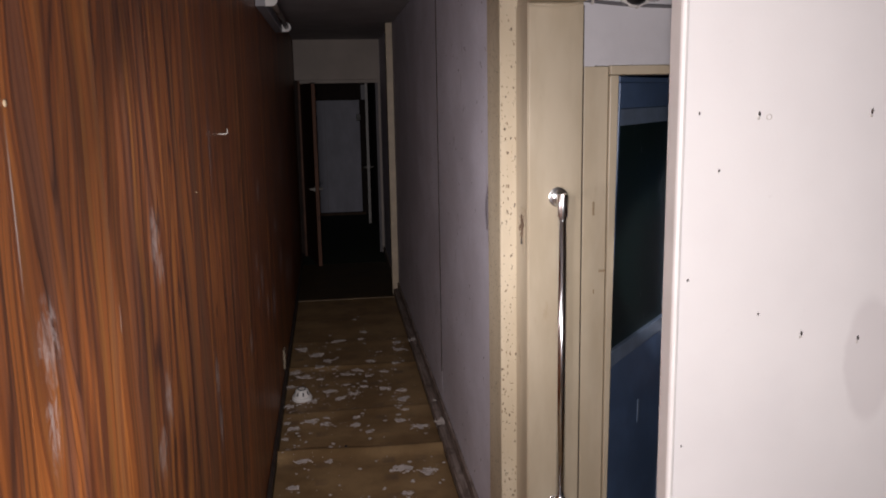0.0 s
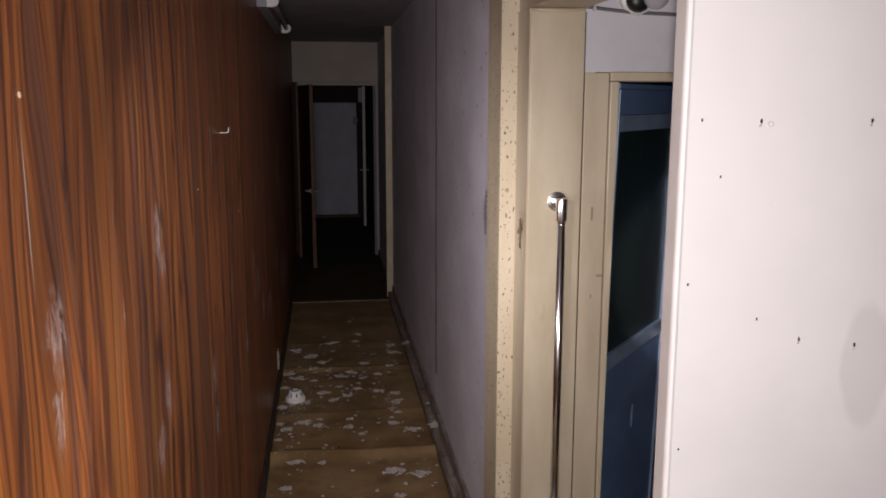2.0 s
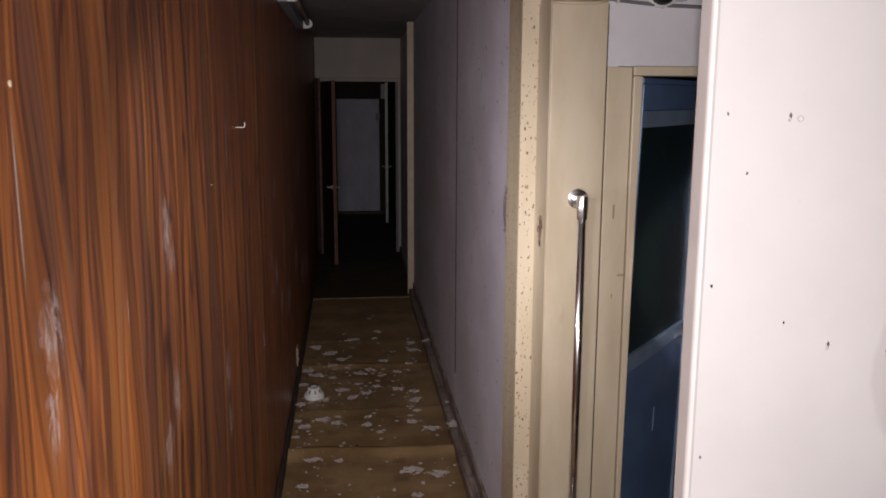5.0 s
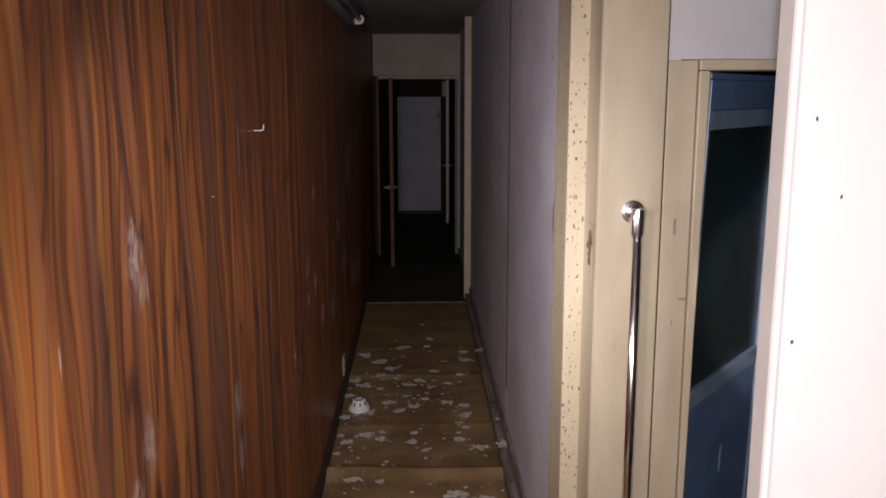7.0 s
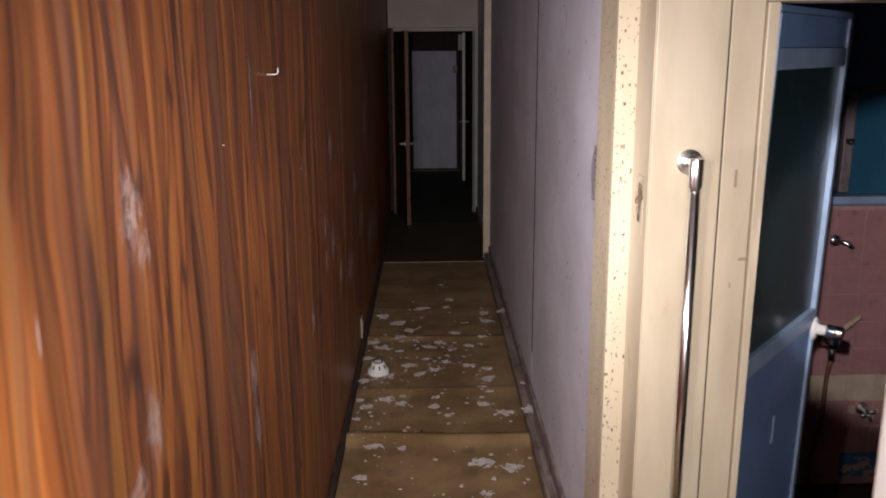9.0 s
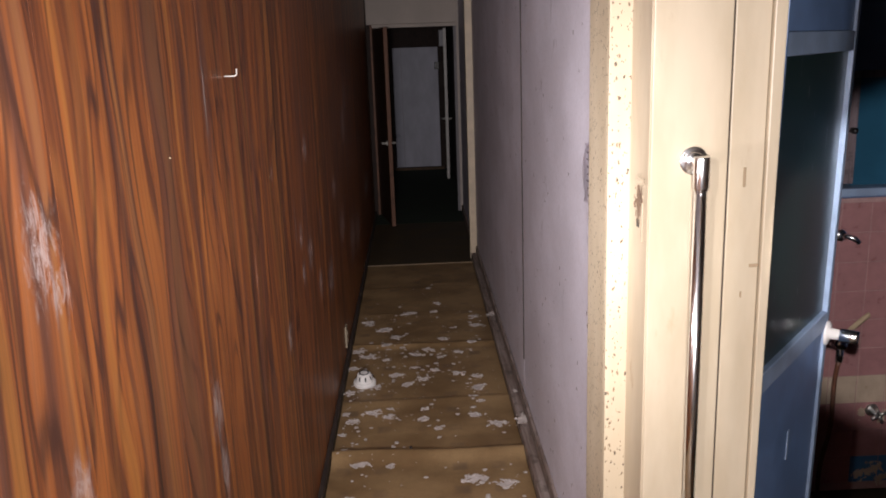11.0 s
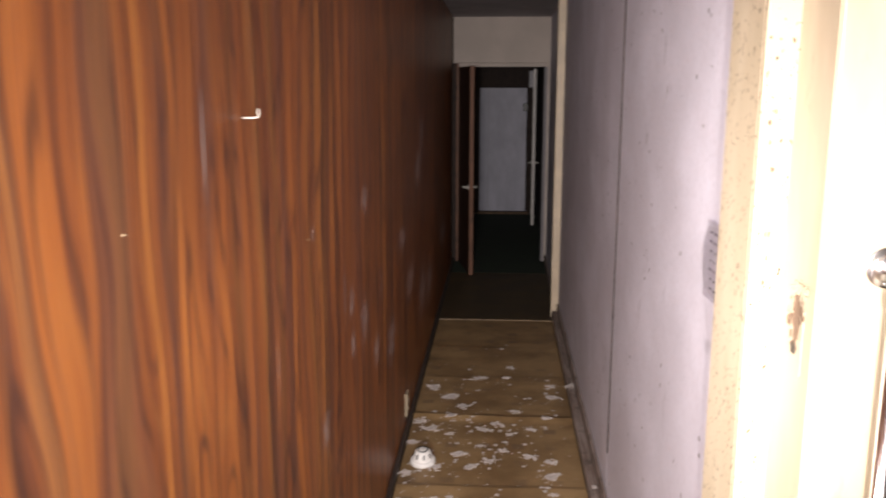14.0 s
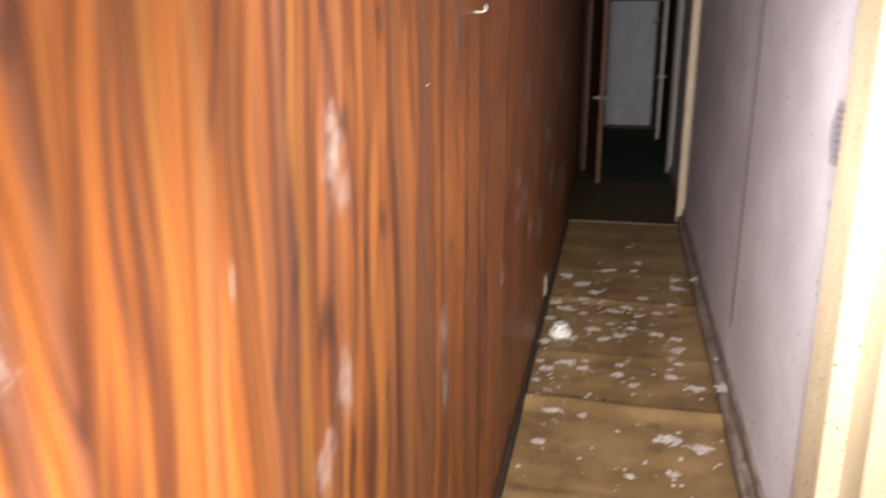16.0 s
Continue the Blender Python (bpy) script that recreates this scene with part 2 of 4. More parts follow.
def vinyl_sheet():
    n = Nodes("tan_vinyl_sheet")
    x, y, z = n.axes()
    soft = n.noise(3.2, 5, 0.62)
    fine = n.noise(85, 4, 0.7)
    colour = n.mix(n.step(soft, 0.32, 0.70), (0.185, 0.112, 0.050), (0.33, 0.218, 0.105))
    # a worn print of dark rounded oblongs in rows
    u = n.math("ABSOLUTE", n.math("SUBTRACT", n.math("FRACT", n.math("MULTIPLY_ADD", x, 6.25, -0.98)), 0.5))
    v = n.math("ABSOLUTE", n.math("SUBTRACT", n.math("FRACT", n.math("MULTIPLY_ADD", y, 5.35, -0.70)), 0.5))
    square = n.math("SUBTRACT", 1.0, n.step(n.math("MAXIMUM", u, n.math("MULTIPLY", v, 1.25)), 0.13, 0.25))
    worn = n.math("MULTIPLY", square, n.step(n.noise(4.0, 3), 0.40, 0.66))
    colour = n.mix(n.math("MULTIPLY", worn, 0.55), colour, (0.12, 0.080, 0.056))
    colour = n.mix(n.math("MULTIPLY", n.step(fine, 0.5, 0.75), 0.25), colour, (0.10, 0.065, 0.035))
    dust = n.step(n.noise(22, 6, 0.72), 0.63, 0.78)
    colour = n.mix(n.math("MULTIPLY", dust, 0.30), colour, (0.46, 0.38, 0.29))
    return n.done(colour, n.math("MULTIPLY_ADD", soft, 0.25, 0.42), n.math("ADD", fine, n.noise((3, 9, 1), 3)), 0.25, 0.003)


def worn_wood(name, light, dark, rough=0.7, along="y"):
    n = Nodes(name)
    scale = {"y": (60, 2.5, 60), "z": (60, 60, 2.5), "x": (2.5, 60, 60)}[along]
    grain = n.noise(scale, 5, 0.7)
    patch = n.noise(11, 5, 0.7)
    colour = n.mix(n.step(grain, 0.3, 0.7), dark, light)
    colour = n.mix(n.math("MULTIPLY", n.step(patch, 0.50, 0.64), 0.55), colour, tuple(0.35 * c for c in dark))
    return n.done(colour, rough, grain, 0.35, 0.003)


def clear_coat_metal(name, colour, rough):
    n = Nodes(name)
    smudge = n.noise(38, 4, 0.65)
    return n.done(n.mix(n.step(smudge, 0.5, 0.8), colour, tuple(0.75 * c for c in colour)), n.math("MULTIPLY_ADD", smudge, 0.16, rough), smudge, 0.03, 0.0006, Metallic=1.0)


def dark_pane():
    n = Nodes("dark_ribbed_pane")
    soft = n.noise((5, 5, 2.2), 4, 0.6)
    scratch = n.step(n.noise((60, 60, 12), 3, 0.6), 0.66, 0.72)
    tone = n.mix(soft, (0.010, 0.014, 0.013), (0.014, 0.032, 0.030))
    tone = n.mix(n.math("MULTIPLY", n.math("MULTIPLY", scratch, n.step(n.noise(6, 2), 0.48, 0.58)), 0.8), tone, (0.25, 0.28, 0.28))
    return n.done(tone, 0.3, n.noise(60, 3), 0.08, 0.001)


def streaked_white():
    n = Nodes("grey_white_panel")
    soft = n.noise((3, 3, 1.4), 5, 0.65)
    tone = n.mix(n.step(soft, 0.32, 0.7), (0.33, 0.33, 0.40), (0.46, 0.46, 0.55))
    streak = n.step(n.noise((22, 22, 1.2), 4, 0.6), 0.6, 0.74)
    return n.done(n.mix(n.math("MULTIPLY", streak, 0.25), tone, (0.33, 0.32, 0.34)), 0.5, soft, 0.1, 0.001)


ROSEWOOD = rosewood_panel()
LILAC = lilac_board()
CREAM = cream_paint()
CREAM_FLECKED = cream_paint("cream_paint_flecked", True, 0.15, 1.05)
# cream with stronger brown patches, used on the rebate face only
CREAM_BROWNER = cream_paint("cream_paint_browner", False, 0.8)
WHITE = white_board()
WHITE_TRIM = plain("white_trim_paint", (0.76, 0.73, 0.715), 0.55, 0.08)
ALCOVE_WHITE = plain("alcove_white_paint", (0.66, 0.65, 0.69), 0.6, 0.12, 4.0)
VINYL = vinyl_sheet()
CARPET = plain("dark_green_carpet", (0.013, 0.030, 0.012), 0.95, 0.45, 5.0, 220.0)
BROWN_FLOOR = plain("dark_brown_lino", (0.080, 0.055, 0.025), 0.6, 0.4, 4.0)
CEILING = plain("grey_ceiling_board", (0.41, 0.38, 0.39), 0.85, 0.2, 3.0)
HEADER = plain("faded_cream_wall", (0.50, 0.435, 0.39), 0.8, 0.12, 3.0)
SKIRTING = worn_wood("weathered_skirting", (0.34, 0.28, 0.255), (0.15, 0.105, 0.085))
DARK_SKIRTING = worn_wood("dark_skirting", (0.055, 0.038, 0.030), (0.028, 0.019, 0.015))
DOOR_WOOD = worn_wood("dark_door_veneer", (0.060, 0.024, 0.013), (0.026, 0.011, 0.007), 0.45, "z")
# passage boards coloured extra dark to offset the strong beam on them
PASSAGE_WALL_DARKENED = worn_wood("passage_board_darkened", (0.034, 0.018, 0.013), (0.018, 0.010, 0.008), 0.8, "z")
EDGE_WOOD = worn_wood("orange_wood_edge", (0.19, 0.080, 0.042), (0.11, 0.044, 0.022), 0.6, "z")
BARE_WOOD = worn_wood("bare_wood", (0.27, 0.185, 0.125), (0.16, 0.105, 0.07), 0.8, "z")
FADED_POST = plain("faded_post_paint", (0.58, 0.47, 0.34), 0.5, 0.2, 8.0)
CHROME = clear_coat_metal("chrome", (0.86, 0.87, 0.90), 0.12)
STEEL = clear_coat_metal("dull_steel", (0.55, 0.54, 0.52), 0.28)
HOOK = plain("bright_zinc", (0.52, 0.50, 0.46), 0.6, 0.1, 30.0)
BLUE = plain("blue_enamel", (0.14, 0.225, 0.41), 0.35, 0.25, 6.0)
BLUE_WALL = plain("blue_wall_paint", (0.10, 0.165, 0.31), 0.6, 0.25, 4.0)
ALUMINIUM = plain("pale_blue_aluminium", (0.31, 0.41, 0.58), 0.42, 0.18, 12.0, Metallic=0.3)
PANE = dark_pane()
# the pane's whole teal tone sits in its base colour
TEAL = plain("teal_pane", (0.020, 0.095, 0.165), 0.35, 0.3, 5.0)
PINK_TILE = plain("pink_glazed_tile", (0.33, 0.165, 0.165), 0.3, 0.15, 18.0)
CREAM_TILE = plain("cream_glazed_tile", (0.42, 0.33, 0.25), 0.3, 0.15, 18.0)
BLUE_TILE = plain("blue_glazed_tile", (0.05, 0.15, 0.30), 0.3, 0.2, 18.0)
GROUT = plain("dark_grout", (0.40, 0.25, 0.24), 0.9, 0.3)
PLASTIC = plain("white_plastic", (0.76, 0.74, 0.72), 0.4, 0.1, 20.0)
OLD_PLASTIC = plain("aged_plastic", (0.62, 0.58, 0.55), 0.45, 0.2, 14.0)
YELLOWED = plain("yellowed_plastic", (0.36, 0.30, 0.21), 0.6, 0.15, 20.0)
DULL_JAMB = plain("dull_grey_jamb", (0.21, 0.195, 0.21), 0.6, 0.2, 10.0)
GREY_METAL = plain("grey_enamel", (0.30, 0.29, 0.32), 0.45, 0.15, 14.0)
TUBE = plain("dusty_tube_glass", (0.17, 0.13, 0.11), 0.3, 0.3, 20.0)
BLACK = plain("black_bakelite", (0.012, 0.011, 0.012), 0.4, 0.3)
GLOBE = plain("frosted_globe", (0.50, 0.49, 0.54), 0.18, 0.1, 20.0)
CABLE = plain("grey_cable_sheath", (0.17, 0.165, 0.18), 0.5, 0.15)
FLAKE = plain("peeled_paint", (0.62, 0.56, 0.53), 0.85, 0.22, 30.0)
PAPER = plain("aged_lilac_paper", (0.70, 0.66, 0.74), 0.8, 0.18, 30.0)
INK = plain("faded_ink", (0.22, 0.19, 0.24), 0.8, 0.2)
HOLE = plain("dark_hole", (0.03, 0.022, 0.02), 0.9, 0.2)
BRASS = plain("rusty_hose", (0.14, 0.055, 0.03), 0.5, 0.4, 30.0)
PUTTY = plain("dry_putty", (0.40, 0.30, 0.19), 0.8, 0.2, 30.0)


# ---- builders ----
def box(bm, x0, x1, y0, y1, z0, z1, bevel=0.0, mat=None):
    made = bmesh.ops.create_cube(bm, size=1.0, matrix=Matrix.Translation(((x0 + x1) / 2, (y0 + y1) / 2, (z0 + z1) / 2)) @ Matrix.Diagonal((x1 - x0, y1 - y0, z1 - z0, 1)))
    verts = made["verts"]
    if bevel:
        edges = list({e for v in verts for e in v.link_edges})
        made = bmesh.ops.bevel(bm, geom=edges, offset=bevel, segments=2, affect="EDGES", profile=0.5)
        verts = made["verts"]
    if mat is not None:
        bmesh.ops.transform(bm, matrix=mat, verts=list({v for v in verts}))
    return bm


def boxed(x0, x1, y0, y1, z0, z1, bevel=0.0, mat=None):
    return box(bmesh.new(), x0, x1, y0, y1, z0, z1, bevel, mat)


def turned(profile, sides=32, matrix=None):
    """A turned body from (radius, height) pairs about z."""
    bm = bmesh.new()
    rings = []
    for r, h in profile:
        if r < 1e-6:
            rings.append([bm.verts.new((0, 0, h))])
        else:
            rings.append([bm.verts.new((r * math.cos(2 * math.pi * k / sides), r * math.sin(2 * math.pi * k / sides), h)) for k in range(sides)])
    for a, b in zip(rings, rings[1:]):
        for k in range(sides):
            j = (k + 1) % sides
            if len(a) == 1 and len(b) > 1:
                bm.faces.new((a[0], b[j], b[k]))
            elif len(b) == 1 and len(a) > 1:
                bm.faces.new((a[k], a[j], b[0]))
            elif len(a) > 1:
                bm.faces.new((a[k], a[j], b[j], b[k]))
    for f in bm.faces:
        f.smooth = True
    if matrix is not None:
        bmesh.ops.transform(bm, matrix=matrix, verts=bm.verts)
    bmesh.ops.recalc_face_normals(bm, faces=bm.faces)
    return bm


def tube(points, radius, sides=14):
    """A round bar through the points."""
    bm = bmesh.new()
    points = [Vector(p) for p in points]
    rings, side = [], None
    for i, p in enumerate(points):
        along = (points[min(i + 1, len(points) - 1)] - points[max(i - 1, 0)]).normalized()
        if side is None:
            side = along.orthogonal().normalized()
        side = (side - along * side.dot(along)).normalized()
        up = along.cross(side)
        rings.append([bm.verts.new(p + radius * (side * math.cos(2 * math.pi * k / sides) + up * math.sin(2 * math.pi * k / sides))) for k in range(sides)])
    for a, b in zip(rings, rings[1:]):
        for k in range(sides):
            bm.faces.new((a[k], a[(k + 1) % sides], b[(k + 1) % sides], b[k]))
    bm.faces.new(rings[0][::-1])
    bm.faces.new(rings[-1])
    for f in bm.faces:
        f.smooth = len(f.verts) == 4
    bmesh.ops.recalc_face_normals(bm, faces=bm.faces)
    return bm


def finish(name, bm, material, at=(0, 0, 0)):
    if any(at):
        bmesh.ops.translate(bm, vec=-Vector(at), verts=bm.verts)
    mesh = bpy.data.meshes.new(name)
    bm.to_mesh(mesh)
    bm.free()
    mesh.materials.append(material)
    return new(name, mesh)


def solid(name, bm, material, at=(0, 0, 0), label="", category="", group="", kind=""):
    """A thing or piece of the setting that is one mesh, with its origin at its base."""
    ob = finish(name, bm, material, at)
    ob.location = at
    return tagged(ob, label, category, group, kind)


def thing(name, at, label, category, group="", kind=""):
    ob = new(name)
    ob.empty_display_size = 0.05
    ob.location = at
    return tagged(ob, label, category, group, kind)


def part(name, bm, material, parent, label=""):
    """A part under a thing or under a part; bm is in the world's metres."""
    root = parent
    while root.parent:
        root = root.parent
    ob = finish(name, bm, material, root.location)
    ob.parent = parent
    return tagged(ob, label)


def setting(name, bm, material, label="", category=""):
    return solid(name, bm, material, (0, 0, 0), label, category, "", "structure")


def splay(bm):
    """Shifts x outwards with distance, so the right side fits the camera's view."""
    for v in bm.verts:
        v.co.x += 0.0065 * max(0.0, v.co.y - 2.65)
    return bm


# ---- the setting ----
TOP = 2.36          # ceiling
RIGHT = 0.882       # lilac wall of the corridor
END = 9.316         # wall with the far doorway
WHITE_Y = 1.222     # face of the white wall beside the corridor's mouth

setting("wall_left", boxed(-0.15, -0.0125, -2.2, END, 0, TOP), DOOR_WOOD, "wall clad in dark glossy rosewood-print panels", "wall")
wall_left = bpy.data.objects["wall_left"]

bm = bmesh.new()
box(bm, RIGHT + 0.012, 1.045, 2.63, END, 0, TOP)
wall_right = setting("wall_right", splay(bm), LILAC, "lilac painted board wall with mould marks and a dark seam", "wall")
for y0, y1 in ((2.652, 4.2585), (4.2635, 7.298), (7.302, END - 0.002)):
    part("board", splay(boxed(RIGHT, RIGHT + 0.0115, y0, y1, 0.0, TOP - 0.002)), LILAC, wall_right)

# dark joint strip that stands a little proud of the boards
part("seam", splay(boxed(RIGHT - 0.0042, RIGHT + 0.011, 4.2586, 4.2634, 0.27, TOP - 0.004)), HOLE, wall_right, "dark raised joint strip")

# white wall; the room behind the camera has unseen walls added for bounced light
setting("wall_white", boxed(0.8752, 3.1, WHITE_Y - 0.008, WHITE_Y + 0.034, 0, TOP), WHITE, "white painted board wall with old nail holes and a damp stain", "wall")
setting("unseen_wall_back", boxed(-0.15, 3.1, -2.35, -2.2, 0, TOP), WHITE, "unseen white wall added to bounce light", "wall")
setting("unseen_wall_side", boxed(3.1, 3.25, -2.35, 3.7, 0, TOP), WHITE, "unseen white wall added to bounce light", "wall")
bm = bmesh.new()
box(bm, 0.862, 0.875, WHITE_Y - 0.014, WHITE_Y + 0.034, 0.0, TOP - 0.002, 0.006)
setting("trim_white", bm, WHITE_TRIM, "glossy white corner bead on the wall edge", "trim")

# corridor ceiling and all the rest above
setting("ceiling", boxed(-0.15, 3.25, -2.35, 13.0, TOP, TOP + 0.1), CEILING, "dull grey board ceiling", "ceiling")

# ground slab and the buckled vinyl sheet on it
setting("floor", boxed(-0.15, 3.25, -2.35, 13.0, -0.12, -0.012), BROWN_FLOOR, "dark brown sheet floor", "floor")
bm = bmesh.new()
nx, ny, ya, yb = 10, 460, 1.0, 7.11
RIDGES = ((3.90, 0.036, 0.060), (4.47, 0.008, 0.06), (5.25, 0.020, 0.045), (5.86, 0.004, 0.08), (6.45, 0.003, 0.09), (3.2, 0.006, 0.08), (2.5, 0.006, 0.08))
grid = []
for j in range(ny + 1):
    y = ya + (yb - ya) * j / ny
    row = []
    for i in range(nx + 1):
        x = 0.022 + (0.828 + 0.0065 * max(0.0, y - 2.65) - 0.022) * i / nx
        z = 0.0
        for y0, height, wide in RIDGES:
            yy = y - y0 - 0.025 * (noise.noise((x * 2.5, y0 * 9, 0)))
            z += height * (1 - 0.35 * (x / 0.84)) * (math.exp(-((yy / wide) ** 2)) if yy < 0 else math.exp(-((yy / (0.22 * wide)) ** 2)))
        z += 0.0022 * noise.noise((x * 5, y * 7, 3))
        row.append(bm.verts.new((x, y, z)))
    grid.append(row)
for j in range(ny):
    for i in range(nx):
        bm.faces.new((grid[j][i], grid[j][i + 1], grid[j + 1][i + 1], grid[j + 1][i])).smooth = True
setting("floor_sheet", bm, VINYL, "buckled tan vinyl floor sheet with raised ridges", "floor")
setting("floor_front", boxed(-0.15, 3.1, -2.2, 0.998, -0.011, 0.0), VINYL, "tan vinyl floor sheet", "floor")
setting("floor_alcove", boxed(0.842, 3.1, 1.0, 2.31, -0.011, 0.0), VINYL, "tan vinyl floor sheet", "floor")
setting("threshold", boxed(0.022, 0.870, 7.112, 7.135, -0.011, 0.008, 0.003), worn_wood("pale_threshold", (0.21, 0.14, 0.075), (0.13, 0.085, 0.045), 0.6, "x"), "worn pale wooden threshold strip across the floor", "threshold")
setting("floor_far", boxed(0.0, 0.92, 7.152, 8.75, -0.011, 0.001), BROWN_FLOOR, "dark brown sheet floor", "floor")
setting("floor_carpet", boxed(0.0, 1.0, 8.752, 12.6, -0.011, 0.003), CARPET, "dark green carpet floor", "floor")

# skirtings
bm = bmesh.new()
box(bm, 0.0, 0.018, -2.2, END - 0.05, 0.0, 0.042, 0.004)
setting("baseboard_left", bm, DARK_SKIRTING, "dark dusty skirting board", "baseboard")
bm = bmesh.new()
box(bm, 0.829, RIGHT, 2.66, 7.24, 0.0, 0.050, 0.006)
box(bm, 0.866, RIGHT, 2.66, 7.24, 0.0495, 0.104, 0.004)
setting("baseboard_right", splay(bm), SKIRTING, "weathered grey wooden skirting board with worn paint", "baseboard")
setting("baseboard_far", splay(boxed(0.862, RIGHT, 7.32, END - 0.05, 0.0, 0.07, 0.004)), SKIRTING, "weathered grey wooden skirting board", "baseboard")

# cream casing at the mouth of the side doorway
pillar = thing("door_casing", (0.87, 2.55, 0), "cream painted door casing speckled with dark brown flecks", "door casing", kind="structure")
part("side_board", boxed(0.841, RIGHT + 0.01, 2.467, 2.648, 0.0, TOP - 0.002, 0.002), CREAM_FLECKED, pillar)
part("front_board", boxed(0.8405, 0.899, 2.449, 2.4645, 0.0, TOP - 0.002, 0.002), CREAM_FLECKED, pillar)
jamb = thing("door_jamb", (0.97, 2.38, 0), "cream painted door post with a stripped strike plate", "door jamb", kind="structure")
part("post", boxed(0.8925, 1.050, 2.302, 2.4475, 0.0, 1.986, 0.003), CREAM, jamb)
# dark strip set in the open joint to deepen its shade
part("gap_shade", boxed(1.0503, 1.0533, 2.3075, 2.311, 0.0, 1.978), HOLE, jamb, "dark strip deepening the joint's shade")
part("rebate", boxed(0.8895, 0.8922, 2.306, 2.4465, 0.0, 1.986), CREAM_BROWNER, jamb, "browner cream rebate face")
part("lintel", boxed(0.8925, 1.050, WHITE_Y + 0.036, 2.4475, 1.9865, TOP - 0.002, 0.003), CREAM, jamb)
part("near_post", boxed(0.93, 1.050, WHITE_Y + 0.036, WHITE_Y + 0.12, 0, 1.986, 0.003), CREAM, jamb)
setting("wall_over_doorway", boxed(0.872, 0.892, WHITE_Y + 0.036, 2.447, 2.06, TOP - 0.001), LILAC, "lilac board over the side doorway", "wall")

# alcove wall with the bathroom doorway
bm = bmesh.new()
box(bm, 1.052, 3.1, 2.312, 2.40, 1.812, TOP - 0.001)
box(bm, 1.86, 3.1, 2.312, 2.40, 0.0, 1.811)
setting("wall_alcove", bm, ALCOVE_WHITE, "white painted wall with ragged paint over the bathroom door", "wall")
frame_b = thing("door_frame", (1.45, 2.33, 0), "cream painted bathroom door frame with yellow scuffs", "door frame", kind="structure")
part("flat_board", boxed(1.0535, 1.1245, 2.3035, 2.398, 0.0, 1.810, 0.002), CREAM, frame_b)
casing = part("left_casing", boxed(1.1265, 1.1525, 2.294, 2.398, 0.0, 1.785, 0.003), CREAM, frame_b)
for v in casing.data.vertices:
    v.co.x += 0.009 * (v.co.z - 1.70) * (v.co.x > 1.14 - 1.45)
part("top_casing", boxed(1.1265, 1.800, 2.294, 2.398, 1.786, 1.812, 0.003), CREAM, frame_b)
part("right_casing", boxed(1.8005, 1.858, 2.294, 2.398, 0.0, 1.812, 0.003), CREAM, frame_b)
for x, z0, z1, w in ((1.083, 1.385, 1.425, 0.006), (1.105, 1.215, 1.222, 0.020), (1.088, 1.150, 1.163, 0.004)):
    part("scuff", boxed(x, x + w, 2.3012, 2.3034, z0, z1, 0.0008), PUTTY, frame_b, "yellowed putty scuff")

# bathroom shell
bm = bmesh.new()
BATH_Y = 3.46
box(bm, 1.046, 3.1, BATH_Y, BATH_Y + 0.1, 0.0, 1.135)
box(bm, 1.046, 1.845, BATH_Y, BATH_Y + 0.1, 1.135, TOP)
box(bm, 1.845, 2.70, BATH_Y, BATH_Y + 0.1, 1.56, TOP)
box(bm, 2.70, 3.1, BATH_Y, BATH_Y + 0.1, 1.135, TOP)
setting("wall_bath_back", bm, BLUE_WALL, "blue painted bathroom wall above pink tiles", "wall")
setting("wall_bath_left", boxed(1.0455, 1.060, 2.4005, BATH_Y, 0, TOP), BLUE_WALL, "blue painted bathroom wall", "wall")
setting("wall_bath_right", boxed(2.62, 2.72, 2.4005, BATH_Y, 0, TOP), BLUE_WALL, "blue painted bathroom wall", "wall")
setting("wall_bath_front", boxed(1.86, 2.62, 2.4005, 2.41, 0, TOP), BLUE_WALL, "blue painted bathroom wall", "wall")

# far end wall and the passage behind it
bm = bmesh.new()
box(bm, 0.0, 1.05, END, END + 0.09, 1.935, TOP)
box(bm, -0.0, 0.030, END, END + 0.09, 0, 1.935)
setting("trim_corner", boxed(0.0335, 0.055, END - 0.06, END - 0.018, 0, 1.93, 0.003), EDGE_WOOD, "orange brown corner batten", "trim")
# added strip hides the pale wall end, to fit the camera's view
setting("trim_wall_end_cover", boxed(0.0, 0.033, END - 0.055, END - 0.018, 0, 1.93, 0.002), PASSAGE_WALL_DARKENED, "dark brown strip added to cover the pale wall end", "trim")
box(bm, 0.90, 1.05, END, END + 0.09, 0, 1.935)
setting("wall_end", bm, HEADER, "faded cream wall above the far doorway", "wall")
setting("wall_far_left", boxed(-0.15, 0.0, END, 12.7, 0, TOP), PASSAGE_WALL_DARKENED, "dark brown passage wall", "wall")
setting("wall_far_right", boxed(0.955, 1.05, END + 0.09, 12.7, 0, TOP), PASSAGE_WALL_DARKENED, "dark brown passage wall", "wall")
bm = bmesh.new()
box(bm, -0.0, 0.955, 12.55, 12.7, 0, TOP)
setting("wall_far_end", bm, PASSAGE_WALL_DARKENED, "dark brown wall at the passage end", "wall")


# ---- things in the corridor ----
def far_frame():
    f = thing("door_frame", (0.46, END, 0), "narrow pale and brown frame of the far doorway", "door frame", kind="structure")
    part("head", boxed(0.030, 0.900, END - 0.016, END + 0.095, 1.897, 1.932, 0.003), HEADER, f)
    part("right_jamb", boxed(0.872, 0.900, END - 0.016, END + 0.095, 0.0, 1.8965, 0.003), DULL_JAMB, f, "pale grey door jamb")
    part("left_jamb", boxed(0.056, 0.074, END - 0.016, END + 0.095, 0.0, 1.8965, 0.003), EDGE_WOOD, f, "brown wooden door jamb")


